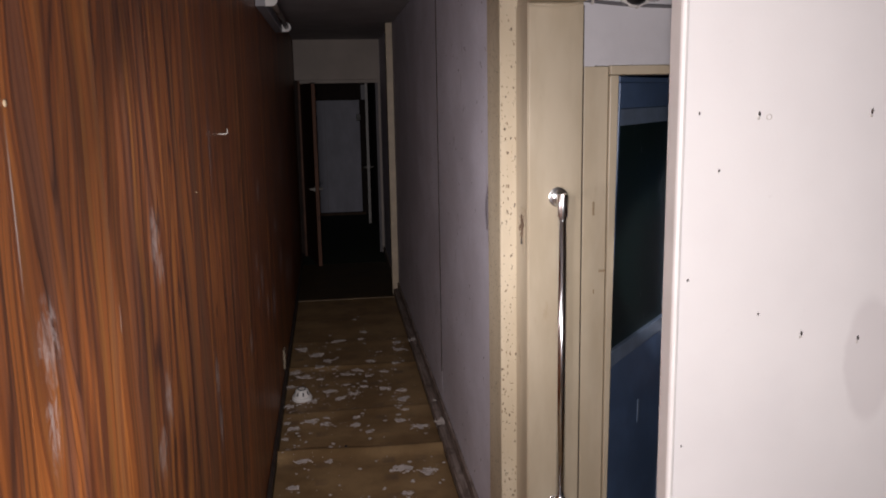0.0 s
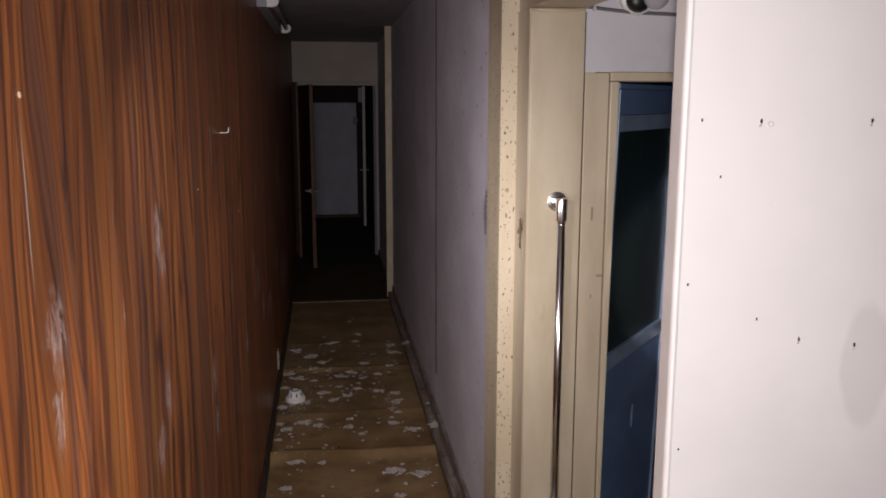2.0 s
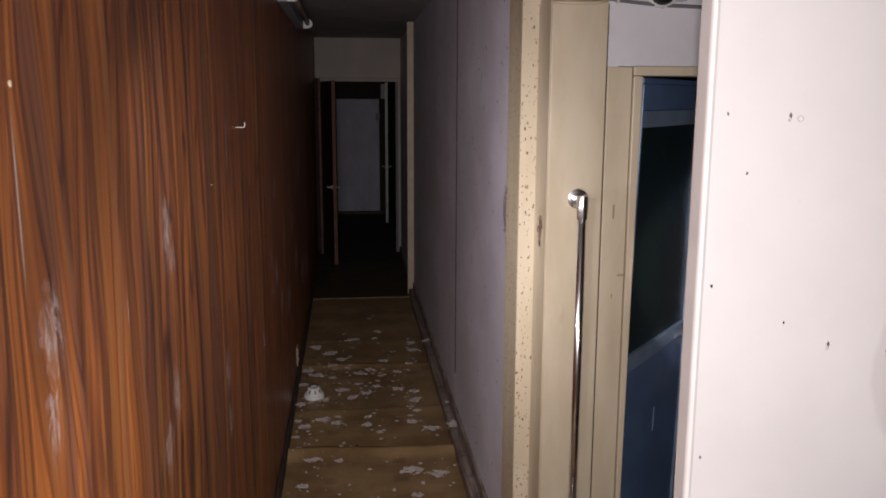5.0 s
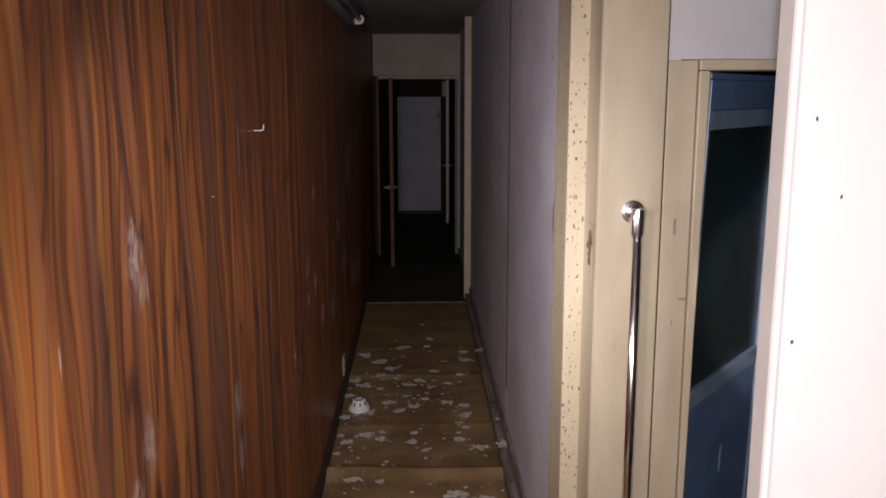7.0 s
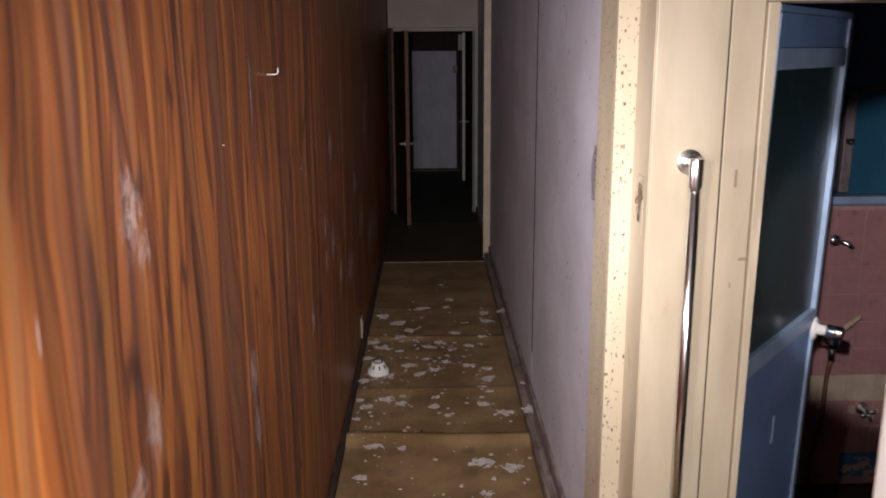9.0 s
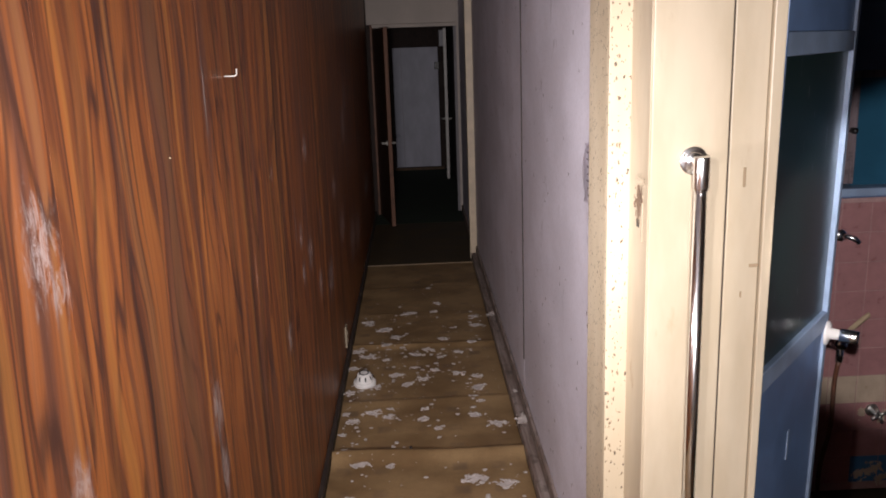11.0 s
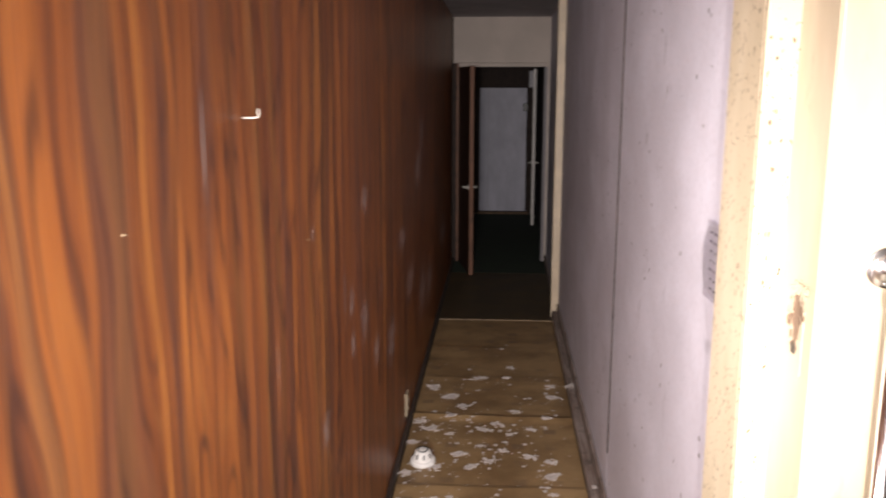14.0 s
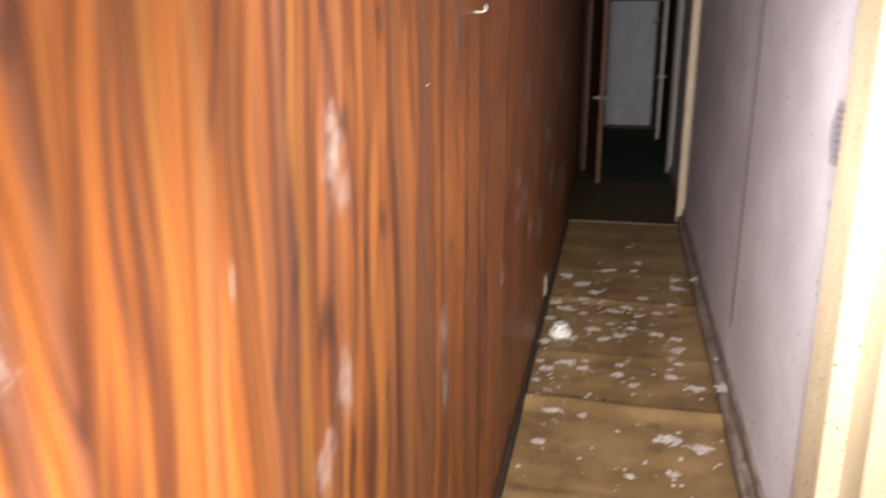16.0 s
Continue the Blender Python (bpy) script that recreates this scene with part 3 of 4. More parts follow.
def lever(leaf_part, matrix):
    """A lever handle with its rose, on one face of a leaf."""
    # pale non-metal colour stands in for the bright shine of the metal
    handle = part("handle", turned([(0, 0), (0.026, 0), (0.026, 0.006), (0.010, 0.010), (0.010, 0.045), (0, 0.045)], 20, matrix), HOOK, leaf_part, "lever handle, its metal shine put in pale paint")
    bm = tube([(0, 0, 0.040), (0.02, 0, 0.043), (0.05, 0, 0.044), (0.115, 0, 0.040)], 0.0085, 10)
    bmesh.ops.transform(bm, matrix=matrix, verts=bm.verts)
    part("grip", bm, HOOK, leaf_part, "lever grip, its metal shine put in pale paint")
    return handle


def hinged_door(name, hinge, free, height, label, core, edge, handle_z):
    hinge, free = Vector((*hinge, 0)), Vector((*free, 0))
    along = (free - hinge).normalized()
    across = Vector((-along.y, along.x, 0))
    frame_m = Matrix(((along.x, across.x, 0, hinge.x), (along.y, across.y, 0, hinge.y), (0, 0, 1, 0), (0, 0, 0, 1)))
    length = (free - hinge).length
    d = thing(name, tuple(hinge), label, "door")
    leaf = part("leaf", boxed(0, length - 0.006, -0.017, 0.017, 0.012, height, 0.002, frame_m), core, d)
    # edge coloured lighter than the leaf, which puts the torchlight on it into colour
    part("edge_strip", boxed(length - 0.0055, length, -0.018, 0.018, 0.012, height, 0.001, frame_m), edge, d, "edge strip coloured as if lit")
    for side in (1, -1):
        m = frame_m @ Matrix(((-1, 0, 0, length - 0.055), (0, 0, side, side * 0.017), (0, 1, 0, handle_z), (0, 0, 0, 1)))
        lever(leaf, m)
    return d


def far_post():
    solid("wall_post", boxed(0.852, 0.908, 7.242, 7.298, 0.0, TOP - 0.003, 0.003), FADED_POST, (0.873, 7.27, 0), "faded cream post standing proud of the corridor wall", "post", kind="structure")


def far_white_door():
    d = thing("white_door", (0.5, 12.53, 0), "closed greyish white door at the dark passage end", "door")
    part("leaf", boxed(0.185, 0.815, 12.505, 12.548, 0.045, 1.705, 0.003), streaked_white(), d)
    part("sill", boxed(0.16, 0.86, 12.46, 12.548, 0.003, 0.040, 0.004), worn_wood("brown_sill", (0.13, 0.075, 0.04), (0.07, 0.04, 0.02), 0.7, "x"), d, "brown wooden sill")
    # dark spot on the door, built as a small black block
    part("dark_block", boxed(0.765, 0.830, 12.488, 12.5045, 1.40, 1.50, 0.004), BLACK, d, "small black block near the door's edge")
    part("stop_strip", boxed(0.300, 0.306, 12.502, 12.5045, 0.08, 1.70), GREY_METAL, d)


def lamp_fitting():
    """A batten lamp with a bare tube along the top of the panelled wall."""
    y0, y1, z0, z1 = 4.32, 6.0, 2.188, 2.252
    f = thing("batten_lamp", (0.05, 5.0, z0), "unlit dusty batten lamp with white rounded end caps", "wall lamp")
    part("housing", boxed(0.001, 0.050, y0, y1, z0, z1, 0.003), GREY_METAL, f, "grey enamelled housing")

    def cap(ya, yb):
        bm = bmesh.new()
        rim = [(0.0505, z0 + 0.001), (0.080, z0 + 0.001)] + [(0.080 + 0.031 * math.sin(a), (z0 + z1) / 2 - 0.031 * math.cos(a)) for a in (0.4, 0.8, 1.2, 1.57, 1.94, 2.34, 2.74)] + [(0.080, z1 - 0.001), (0.0505, z1 - 0.001)]
        front = [bm.verts.new((x, ya, z)) for x, z in rim]
        back = [bm.verts.new((x, yb, z)) for x, z in rim]
        bm.faces.new(front)
        bm.faces.new(back[::-1])
        for k in range(len(rim)):
            j = (k + 1) % len(rim)
            bm.faces.new((front[k], back[k], back[j], front[j]))
        bmesh.ops.recalc_face_normals(bm, faces=bm.faces)
        part("end_cap", bm, PLASTIC, f, "white rounded end cap")

    cap(y0, y0 + 0.030)
    cap(y1 - 0.05, y1)
    part("tube", tube([(0.080, y0 + 0.031, 2.22), (0.080, 5.0, 2.22), (0.080, y1 - 0.051, 2.22)], 0.016, 18), TUBE, f, "dusty unlit tube")


def wall_hook():
    h = thing("wall_hook", (0.0, 2.575, 1.63), "small bent steel hook screwed into the panelling", "hook")
    part("shank", tube([(0.001, 2.575, 1.634), (0.020, 2.575, 1.634), (0.026, 2.575, 1.635), (0.0285, 2.575, 1.638), (0.029, 2.575, 1.650)], 0.0017, 10), HOOK, h)


def low_socket():
    s = thing("wall_socket", (0.0, 5.05, 0.08), "cream plastic socket plate low on the panelling", "wall socket")
    part("plate", boxed(0.0005, 0.011, 5.015, 5.085, 0.085, 0.205, 0.003), YELLOWED, s)
    for z in (0.125, 0.165):
        part("outlet", boxed(0.0112, 0.014, 5.035, 5.065, z - 0.012, z + 0.012, 0.001), YELLOWED, s)


def fallen_detector():
    m = Matrix.Translation((0.118, 4.69, 0.004)) @ Matrix.Rotation(radians(9), 4, "X")
    d = thing("smoke_detector", (0.118, 4.69, 0.0), "white plastic smoke detector fallen onto the floor", "smoke detector")
    part("base", turned([(0, 0), (0.056, 0), (0.058, 0.004), (0.058, 0.015), (0.054, 0.022), (0.048, 0.025), (0, 0.025)], 36, m), PLASTIC, d)
    dome = part("dome", turned([(0.0465, 0.0252), (0.044, 0.036), (0.040, 0.050), (0.034, 0.062), (0.027, 0.067), (0.0, 0.068)], 36, m), PLASTIC, d)
    for k in range(8):
        a = 2 * math.pi * k / 8 + 0.2
        slot = Matrix.Translation((0.0400 * math.cos(a), 0.0400 * math.sin(a), 0.048)) @ Matrix.Rotation(a, 4, "Z") @ Matrix.Rotation(radians(-17), 4, "Y")
        part("slot", boxed(-0.002, 0.0025, -0.0035, 0.0035, -0.010, 0.010, 0.001, m @ slot), BLACK, dome)
    part("ring", turned([(0.020, 0.0682), (0.026, 0.0682), (0.025, 0.0705), (0.021, 0.0705), (0.020, 0.0682)], 28, m), BLACK, d, "dark ring on the dome")


def flake(size, seed, stretch=1.0):
    """A scrap of paint with a torn, lobed outline, lifting a little at the rim."""
    rnd = random.Random(seed)
    n, half = 20, 1.15 * size
    phase = rnd.random() * 50
    spine = rnd.uniform(-0.5, 0.5)

    def inside(i, j):
        u, v = (i + 0.5) / n * 2 - 1, (j + 0.5) / n * 2 - 1
        d = math.hypot(u * (0.85 + 0.3 * spine), v + spine * u * 0.6)
        return 0.50 - d + 0.55 * noise.noise((2.1 * u + phase, 2.1 * v, seed)) + 0.40 * noise.noise((5.5 * u, 5.5 * v + phase, seed)) > 0

    kept = {(i, j) for i in range(n) for j in range(n) if inside(i, j)}
    if len(kept) < 12:
        kept |= {(i, j) for i in range(7, 13) for j in range(8, 12)}
    bm = bmesh.new()
    top, low = {}, {}

    def corner(i, j):
        if (i, j) not in top:
            x = (i / n * 2 - 1 + 0.06 * (rnd.random() - 0.5)) * half * stretch
            y = (j / n * 2 - 1 + 0.06 * (rnd.random() - 0.5)) * half
            rim = sum((i - a, j - b) in kept for a in (0, 1) for b in (0, 1)) < 4
            z = 0.0012 + (0.07 * size * rnd.random() if rim else 0.0) + 0.05 * size * max(0.0, noise.noise((x * 30, y * 30, seed)))
            top[i, j] = bm.verts.new((x, y, z + 0.0016))
            low[i, j] = bm.verts.new((x, y, z))
        return i, j

    for i, j in sorted(kept):
        ring = [corner(i, j), corner(i + 1, j), corner(i + 1, j + 1), corner(i, j + 1)]
        bm.faces.new([top[c] for c in ring])
        bm.faces.new([low[c] for c in ring[::-1]])
        for (a, b), (di, dj) in zip(zip(ring, ring[1:] + ring[:1]), ((0, -1), (1, 0), (0, 1), (-1, 0))):
            if (i + di, j + dj) not in kept:
                bm.faces.new((low[a], low[b], top[b], top[a]))
    return bm


def floor_height(x, y):
    z = 0.0
    for y0, height, wide in RIDGES:
        yy = y - y0 - 0.025 * (noise.noise((x * 2.5, y0 * 9, 0)))
        z += height * (1 - 0.35 * (x / 0.84)) * (math.exp(-((yy / wide) ** 2)) if yy < 0 else math.exp(-((yy / (0.22 * wide)) ** 2)))
    return z + 0.0022 * noise.noise((x * 5, y * 7, 3))


def flakes():
    large = ((0.095, 5.67, 0.072), (0.194, 5.53, 0.066), (0.349, 5.83, 0.055), (0.266, 5.39, 0.048), (0.22, 5.23, 0.042), (0.061, 5.17, 0.045), (0.123, 5.08, 0.060), (0.279, 4.79, 0.052), (0.34, 4.66, 0.042),
             (0.424, 4.72, 0.042), (0.609, 4.78, 0.042), (0.703, 4.73, 0.040), (0.701, 4.58, 0.055), (0.487, 4.84, 0.034), (0.395, 5.08, 0.040), (0.456, 5.15, 0.048), (0.522, 5.03, 0.032), (0.622, 5.10, 0.036), (0.712, 5.23, 0.036),
             (0.763, 5.55, 0.055), (0.766, 5.73, 0.040), (0.543, 5.33, 0.044), (0.15, 3.82, 0.050), (0.27, 3.80, 0.028), (0.109, 3.55, 0.040), (0.617, 3.666, 0.062), (0.73, 3.614, 0.055), (0.614, 3.41, 0.036), (0.461, 3.36, 0.026))
    more = ((0.174, 4.33, 0.052), (0.252, 4.28, 0.038), (0.26, 4.37, 0.022), (0.081, 4.24, 0.048), (0.045, 4.33, 0.030), (0.424, 4.35, 0.030), (0.413, 4.24, 0.036), (0.654, 4.26, 0.046), (0.697, 4.41, 0.026), (0.485, 4.14, 0.028),
            (0.754, 4.155, 0.054), (0.045, 4.11, 0.026), (0.052, 4.58, 0.042), (0.046, 4.91, 0.046), (0.165, 4.645, 0.066), (0.538, 6.04, 0.042), (0.485, 6.41, 0.024), (0.509, 5.85, 0.030), (0.379, 4.89, 0.026), (0.222, 5.02, 0.026), (0.31, 5.20, 0.024), (0.10, 4.72, 0.05))
    group = "paint scraps on the floor"
    for k, (x, y, size) in enumerate(large + more):
        ob = solid("paint_scrap", flake(0.86 * size, 40 + k, 1.05), FLAKE, (0, 0, 0), "curled scrap of peeled white paint on the floor", "paint scrap", group)
        ob.location = (x, y, floor_height(x, y) + 0.001)
        ob.rotation_euler = (0, 0, 0.5 * math.sin(k * 1.7))
    for k, (x, y, size) in enumerate(((0.862, 4.08, 0.062), (0.868, 5.60, 0.050), (0.868, 4.40, 0.024))):
        ob = solid("paint_scrap", flake(size, 90 + k, 0.62), FLAKE, (0, 0, 0), "curled scrap of peeled white paint on the skirting", "paint scrap", group)
        ob.location = (x - 0.006, y, 0.051)
    # crumbs: a sheet of tiny scraps
    rnd = random.Random(5)
    whole = bmesh.new()
    for k in range(430):
        y = 3.2 + 2.9 * rnd.random() ** 0.9
        x = 0.05 + 0.78 * rnd.random()
        if rnd.random() < 0.35:
            x = 0.04 + 0.10 * abs(rnd.gauss(0, 1))
        if rnd.random() < 0.6:
            cx, cy, _ = (large + more)[rnd.randrange(51)]
            x, y = cx + rnd.gauss(0, 0.05), cy + rnd.gauss(0, 0.09)
        if not 0.03 < x < 0.83:
            continue
        size = 0.003 + 0.015 * rnd.random() ** 2.6
        z = floor_height(x, y) + 0.0012
        count = rnd.randint(5, 8)
        turn = rnd.random() * 6
        ring = [whole.verts.new((x + size * (0.5 + 0.7 * rnd.random()) * math.cos(turn + 6.283 * q / count), y + size * (0.5 + 0.7 * rnd.random()) * math.sin(turn + 6.283 * q / count), z + 0.001)) for q in range(count)]
        peak = whole.verts.new((x, y, z + 0.002 + 0.15 * size))
        for q in range(count):
            whole.faces.new((ring[q], ring[(q + 1) % count], peak))
    solid("paint_crumbs", whole, FLAKE, (0, 0, 0), "crumbs of peeled white paint scattered over the floor", "paint crumbs", kind="stuff")
    solid("grit", turned([(0, 0), (0.007, 0), (0.006, 0.006), (0, 0.009)], 9), HOLE, (0, 0, 0), "small dark lump of grit on the floor ridge", "grit").location = (0.355, 3.90, floor_height(0.355, 3.90))


def torn_paper():
    """A scrap of paper with faded writing, its far edge torn in a curve."""
    p = thing("torn_paper", (RIGHT, 2.74, 1.33), "torn scrap of lilac paper with faded writing on the wall", "paper scrap")
    bm = bmesh.new()
    rows = 14
    ring = []
    for k in range(rows + 1):
        f = k / rows
        z = 1.262 + 0.160 * f
        y = 2.832 + 0.085 * math.sin(math.pi * min(1, 0.15 + 0.75 * f)) + 0.006 * noise.noise((0, z * 60, 1))
        ring.append((y, z))
    near = [bm.verts.new((RIGHT - 0.0012, 2.655, z - 0.012)) for y, z in ring]
    mid = [bm.verts.new((RIGHT - 0.0022, 0.5 * (2.655 + y), z)) for y, z in ring]
    out = [bm.verts.new((RIGHT - 0.0012 - 0.006 * (k in (0, rows)), y, z)) for k, (y, z) in enumerate(ring)]
    for a, b in ((near, mid), (mid, out)):
        for k in range(rows):
            bm.faces.new((a[k], a[k + 1], b[k + 1], b[k]))
    bmesh.ops.solidify(bm, geom=bm.faces[:], thickness=0.0006)
    part("sheet", bm, PAPER, p)
    rnd = random.Random(8)
    for k in range(7):
        z = 1.282 + 0.019 * k
        y = 2.672
        while y < 2.835:
            w = 0.008 + 0.02 * rnd.random()
            part("ink_bar", boxed(RIGHT - 0.0032, RIGHT - 0.0024, y, y + w, z, z + 0.005), INK, p)
            y += w + 0.008 + 0.01 * rnd.random()


def strike_plate():
    s = thing("strike_plate", (0.889, 2.39, 1.33), "broken strike plate with splintered cream paint around it", "strike plate")
    x = 0.8893
    part("plate", boxed(x - 0.0018, x, 2.337, 2.343, 1.270, 1.368, 0.0008), CREAM, s, "painted metal lip")
    part("face", boxed(x - 0.0012, x, 2.345, 2.396, 1.268, 1.322, 0.0005), CREAM, s)
    bm = flake(0.058, 21, 0.95)
    bmesh.ops.transform(bm, matrix=Matrix.Translation((x - 0.0005, 2.372, 1.354)) @ Matrix.Rotation(-math.pi / 2, 4, "Y") @ Matrix.Diagonal((1.0, 0.62, 0.35, 1)), verts=bm.verts)
    part("recess", bm, BARE_WOOD, s, "bare splintered wood")
    part("bolt_hole", boxed(x - 0.0026, x - 0.001, 2.361, 2.379, 1.296, 1.313, 0.0006), BLACK, s, "black bolt hole")
    bm = flake(0.026, 3, 1.0)
    bmesh.ops.transform(bm, matrix=Matrix.Translation((x - 0.001, 2.359, 1.398)) @ Matrix.Rotation(-math.pi / 2, 4, "Y") @ Matrix.Diagonal((0.5, 1.5, 1, 1)), verts=bm.verts)
    part("splinter", bm, CREAM, s, "lifted flake of cream paint")


def grab_bar():
    x, wall_y, out = 0.979, 2.302, 0.052
    g = thing("grab_bar", (x, wall_y, 0.46), "upright chrome grab bar with round flanges on the cream post", "grab bar")
    for z, turn in ((1.443, 1), (0.492, -1)):
        m = Matrix.Translation((x, wall_y - 0.0003, z)) @ Matrix.Rotation(math.pi / 2, 4, "X")
        flange = part("flange", turned([(0, 0), (0.0290, 0), (0.0292, 0.0010), (0.0290, 0.0038), (0.0280, 0.0050), (0.0265, 0.0055), (0.0200, 0.0058), (0.0185, 0.0062), (0.0180, 0.0075), (0.0178, 0.0110), (0.0165, 0.0120), (0, 0.0121)], 36, m), CHROME, g, "scratched chrome flange")
        part("stem", turned([(0, 0.0122), (0.0115, 0.0122), (0.0115, out - 0.010), (0, out - 0.0099)], 20, m), CHROME, g)
        low, high = (z - 0.052, z + 0.0145) if turn > 0 else (z - 0.0145, z + 0.052)
        cap = Matrix.Translation((x, wall_y - out, low))
        h = high - low
        part("end_cap", turned([(0, 0), (0.0140, 0), (0.0158, 0.0012), (0.0162, 0.0030), (0.0162, h - 0.0030), (0.0158, h - 0.0012), (0.0140, h), (0, h)], 28, cap), CHROME, g, "chrome end cap with a flat top")
        for q in range(3):
            a = 2.1 * q + 0.5
            part("screw", turned([(0, 0), (0.0032, 0), (0.0026, 0.0012), (0, 0.0014)], 12, m @ Matrix.Translation((0.0232 * math.cos(a), 0.0232 * math.sin(a), 0.0056))), STEEL, flange)
    part("bar", tube([(x, wall_y - out, 1.3908), (x, wall_y - out, 0.90), (x, wall_y - out, 0.5442)], 0.0130, 24), CHROME, g)


def nail_holes():
    holes = ((0.996, 1.699, 0.0042), (0.897, 1.701, 0.0030), (1.187, 1.700, 0.0045), (0.933, 1.612, 0.0028), (0.888, 1.438, 0.0032), (1.011, 1.376, 0.0028), (1.089, 1.339, 0.0040), (1.191, 1.325, 0.0042), (0.887, 1.156, 0.0028))
    for k, (x, z, r) in enumerate(holes):
        r *= 0.72
        h = thing("nail_hole", (x, WHITE_Y, z), "rusty nail hole in the white wall", "nail hole", "nail holes in the white wall")
        bm = bmesh.new()
        ring = [bm.verts.new((x + r * (0.7 + 0.4 * math.sin(3.1 * q + k)) * math.cos(q * 0.6283), WHITE_Y - 0.0090, z + 1.5 * r * (0.8 + 0.3 * math.cos(2.3 * q + k)) * math.sin(q * 0.6283))) for q in range(10)]
        deep = [bm.verts.new((v.co.x, WHITE_Y - 0.0081, v.co.z)) for v in ring]
        bm.faces.new(ring)
        for q in range(10):
            bm.faces.new((ring[q], ring[(q + 1) % 10], deep[(q + 1) % 10], deep[q]))
        bmesh.ops.recalc_face_normals(bm, faces=bm.faces)
        part("hole", bm, HOLE, h)
        if k in (0, 2, 6, 7):
            part("chip", turned([(0, 0), (r * 0.9, 0), (r * 0.6, 0.0012), (0, 0.0014)], 9, Matrix.Translation((x - 0.3 * r, WHITE_Y - 0.0082, z - 2.3 * r)) @ Matrix.Rotation(math.pi / 2, 4, "X")), OLD_PLASTIC, h, "lifted chip of paint")
    ring = turned([(0.0035, 0), (0.0050, 0), (0.0048, 0.0015), (0.0036, 0.0015), (0.0035, 0)], 16, Matrix.Translation((1.012, WHITE_Y - 0.0082, 1.694)) @ Matrix.Rotation(math.pi / 2, 4, "X"))
    solid("wall_plug", ring, OLD_PLASTIC, (1.012, WHITE_Y, 1.694), "pale plastic wall plug beside a nail hole", "wall plug")


def screw_heads():
    for y, z, r in ((0.897, 1.735, 0.0042), (2.09, 1.512, 0.0019), (3.05, 1.335, 0.0018)):
        m = Matrix.Translation((0.0003, y, z)) @ Matrix.Rotation(math.pi / 2, 4, "Y")
        solid("screw_head", turned([(0, 0), (r, 0), (0.85 * r, 0.0016), (0, 0.0020)], 14, m), PUTTY, (0, y, z), "small puttied screw head in the panelling", "screw", "screws in the panelling")


# ---- alcove ----
def alcove_cable():
    c = thing("wall_cable", (1.2, 2.29, 1.97), "grey cable clipped along the alcove wall", "cable")
    y = 2.300
    part("painted_run", tube([(0.894, y - 0.004, 1.979), (0.95, y - 0.005, 1.978), (1.01, y - 0.005, 1.979), (1.045, y - 0.004, 1.986)], 0.0045, 10), CREAM, c, "cable painted over in cream")
    pts = []
    for k in range(28):
        x = 1.046 + 0.55 * k / 27
        pts.append((x, y + 0.006, 1.992 - 0.024 * math.sin(min(1.0, (x - 1.046) / 0.20) * 1.57) + 0.008 * math.sin((x - 1.046) * 9)))
    part("run", tube(pts, 0.0052, 10), CABLE, c)
    for x in (1.075, 1.205, 1.33, 1.45):
        z = 1.992 - 0.024 * math.sin(min(1.0, (x - 1.046) / 0.20) * 1.57) + 0.008 * math.sin((x - 1.046) * 9)
        part("clip", boxed(x - 0.004, x + 0.004, y - 0.001, y + 0.012, z - 0.009, z + 0.010, 0.002), OLD_PLASTIC, c, "pale cable clip")


def alcove_lamp():
    l = thing("wall_lamp", (1.215, 2.312, 2.05), "broken wall lamp with a black socket and frosted globe", "wall lamp")
    m = Matrix.Translation((1.200, 2.3115, 2.026)) @ Matrix.Rotation(math.pi / 2, 4, "X")
    part("back_plate", turned([(0, 0), (0.056, 0), (0.056, 0.008), (0.050, 0.014), (0, 0.014)], 36, m), PLASTIC, l, "chipped white back plate")
    m2 = Matrix.Translation((1.196, 2.297, 2.010)) @ Matrix.Rotation(math.pi / 2, 4, "X")
    part("socket", turned([(0, 0), (0.034, 0), (0.036, 0.012), (0.028, 0.030), (0, 0.030)], 14, m2), BLACK, l, "black broken socket")
    part("globe", turned([(0.001, -0.036)] + [(0.036 * math.sin(a), -0.036 * math.cos(a)) for a in (0.3, 0.6, 0.9, 1.2, 1.5, 1.8, 2.1, 2.4, 2.7, 3.0)] + [(0, 0.036)], 28, Matrix.Translation((1.233, 2.250, 2.016))), GLOBE, l, "frosted glass globe")


def ragged_paint():
    """The torn lower rim of the white wall paint over the cream frame."""
    bm = bmesh.new()
    rnd = random.Random(12)
    x = 1.054
    while x < 1.55:
        w = 0.006 + 0.016 * rnd.random()
        drop = 0.004 * rnd.random() + (0.010 if x < 1.068 else 0.0)
        box(bm, x, x + w - 0.0002, 2.3085, 2.3119, 1.8125 + 0.006 - drop, 1.832)
        x += w
    setting("trim_ragged_paint", bm, ALCOVE_WHITE, "ragged lower edge of the white paint", "trim")


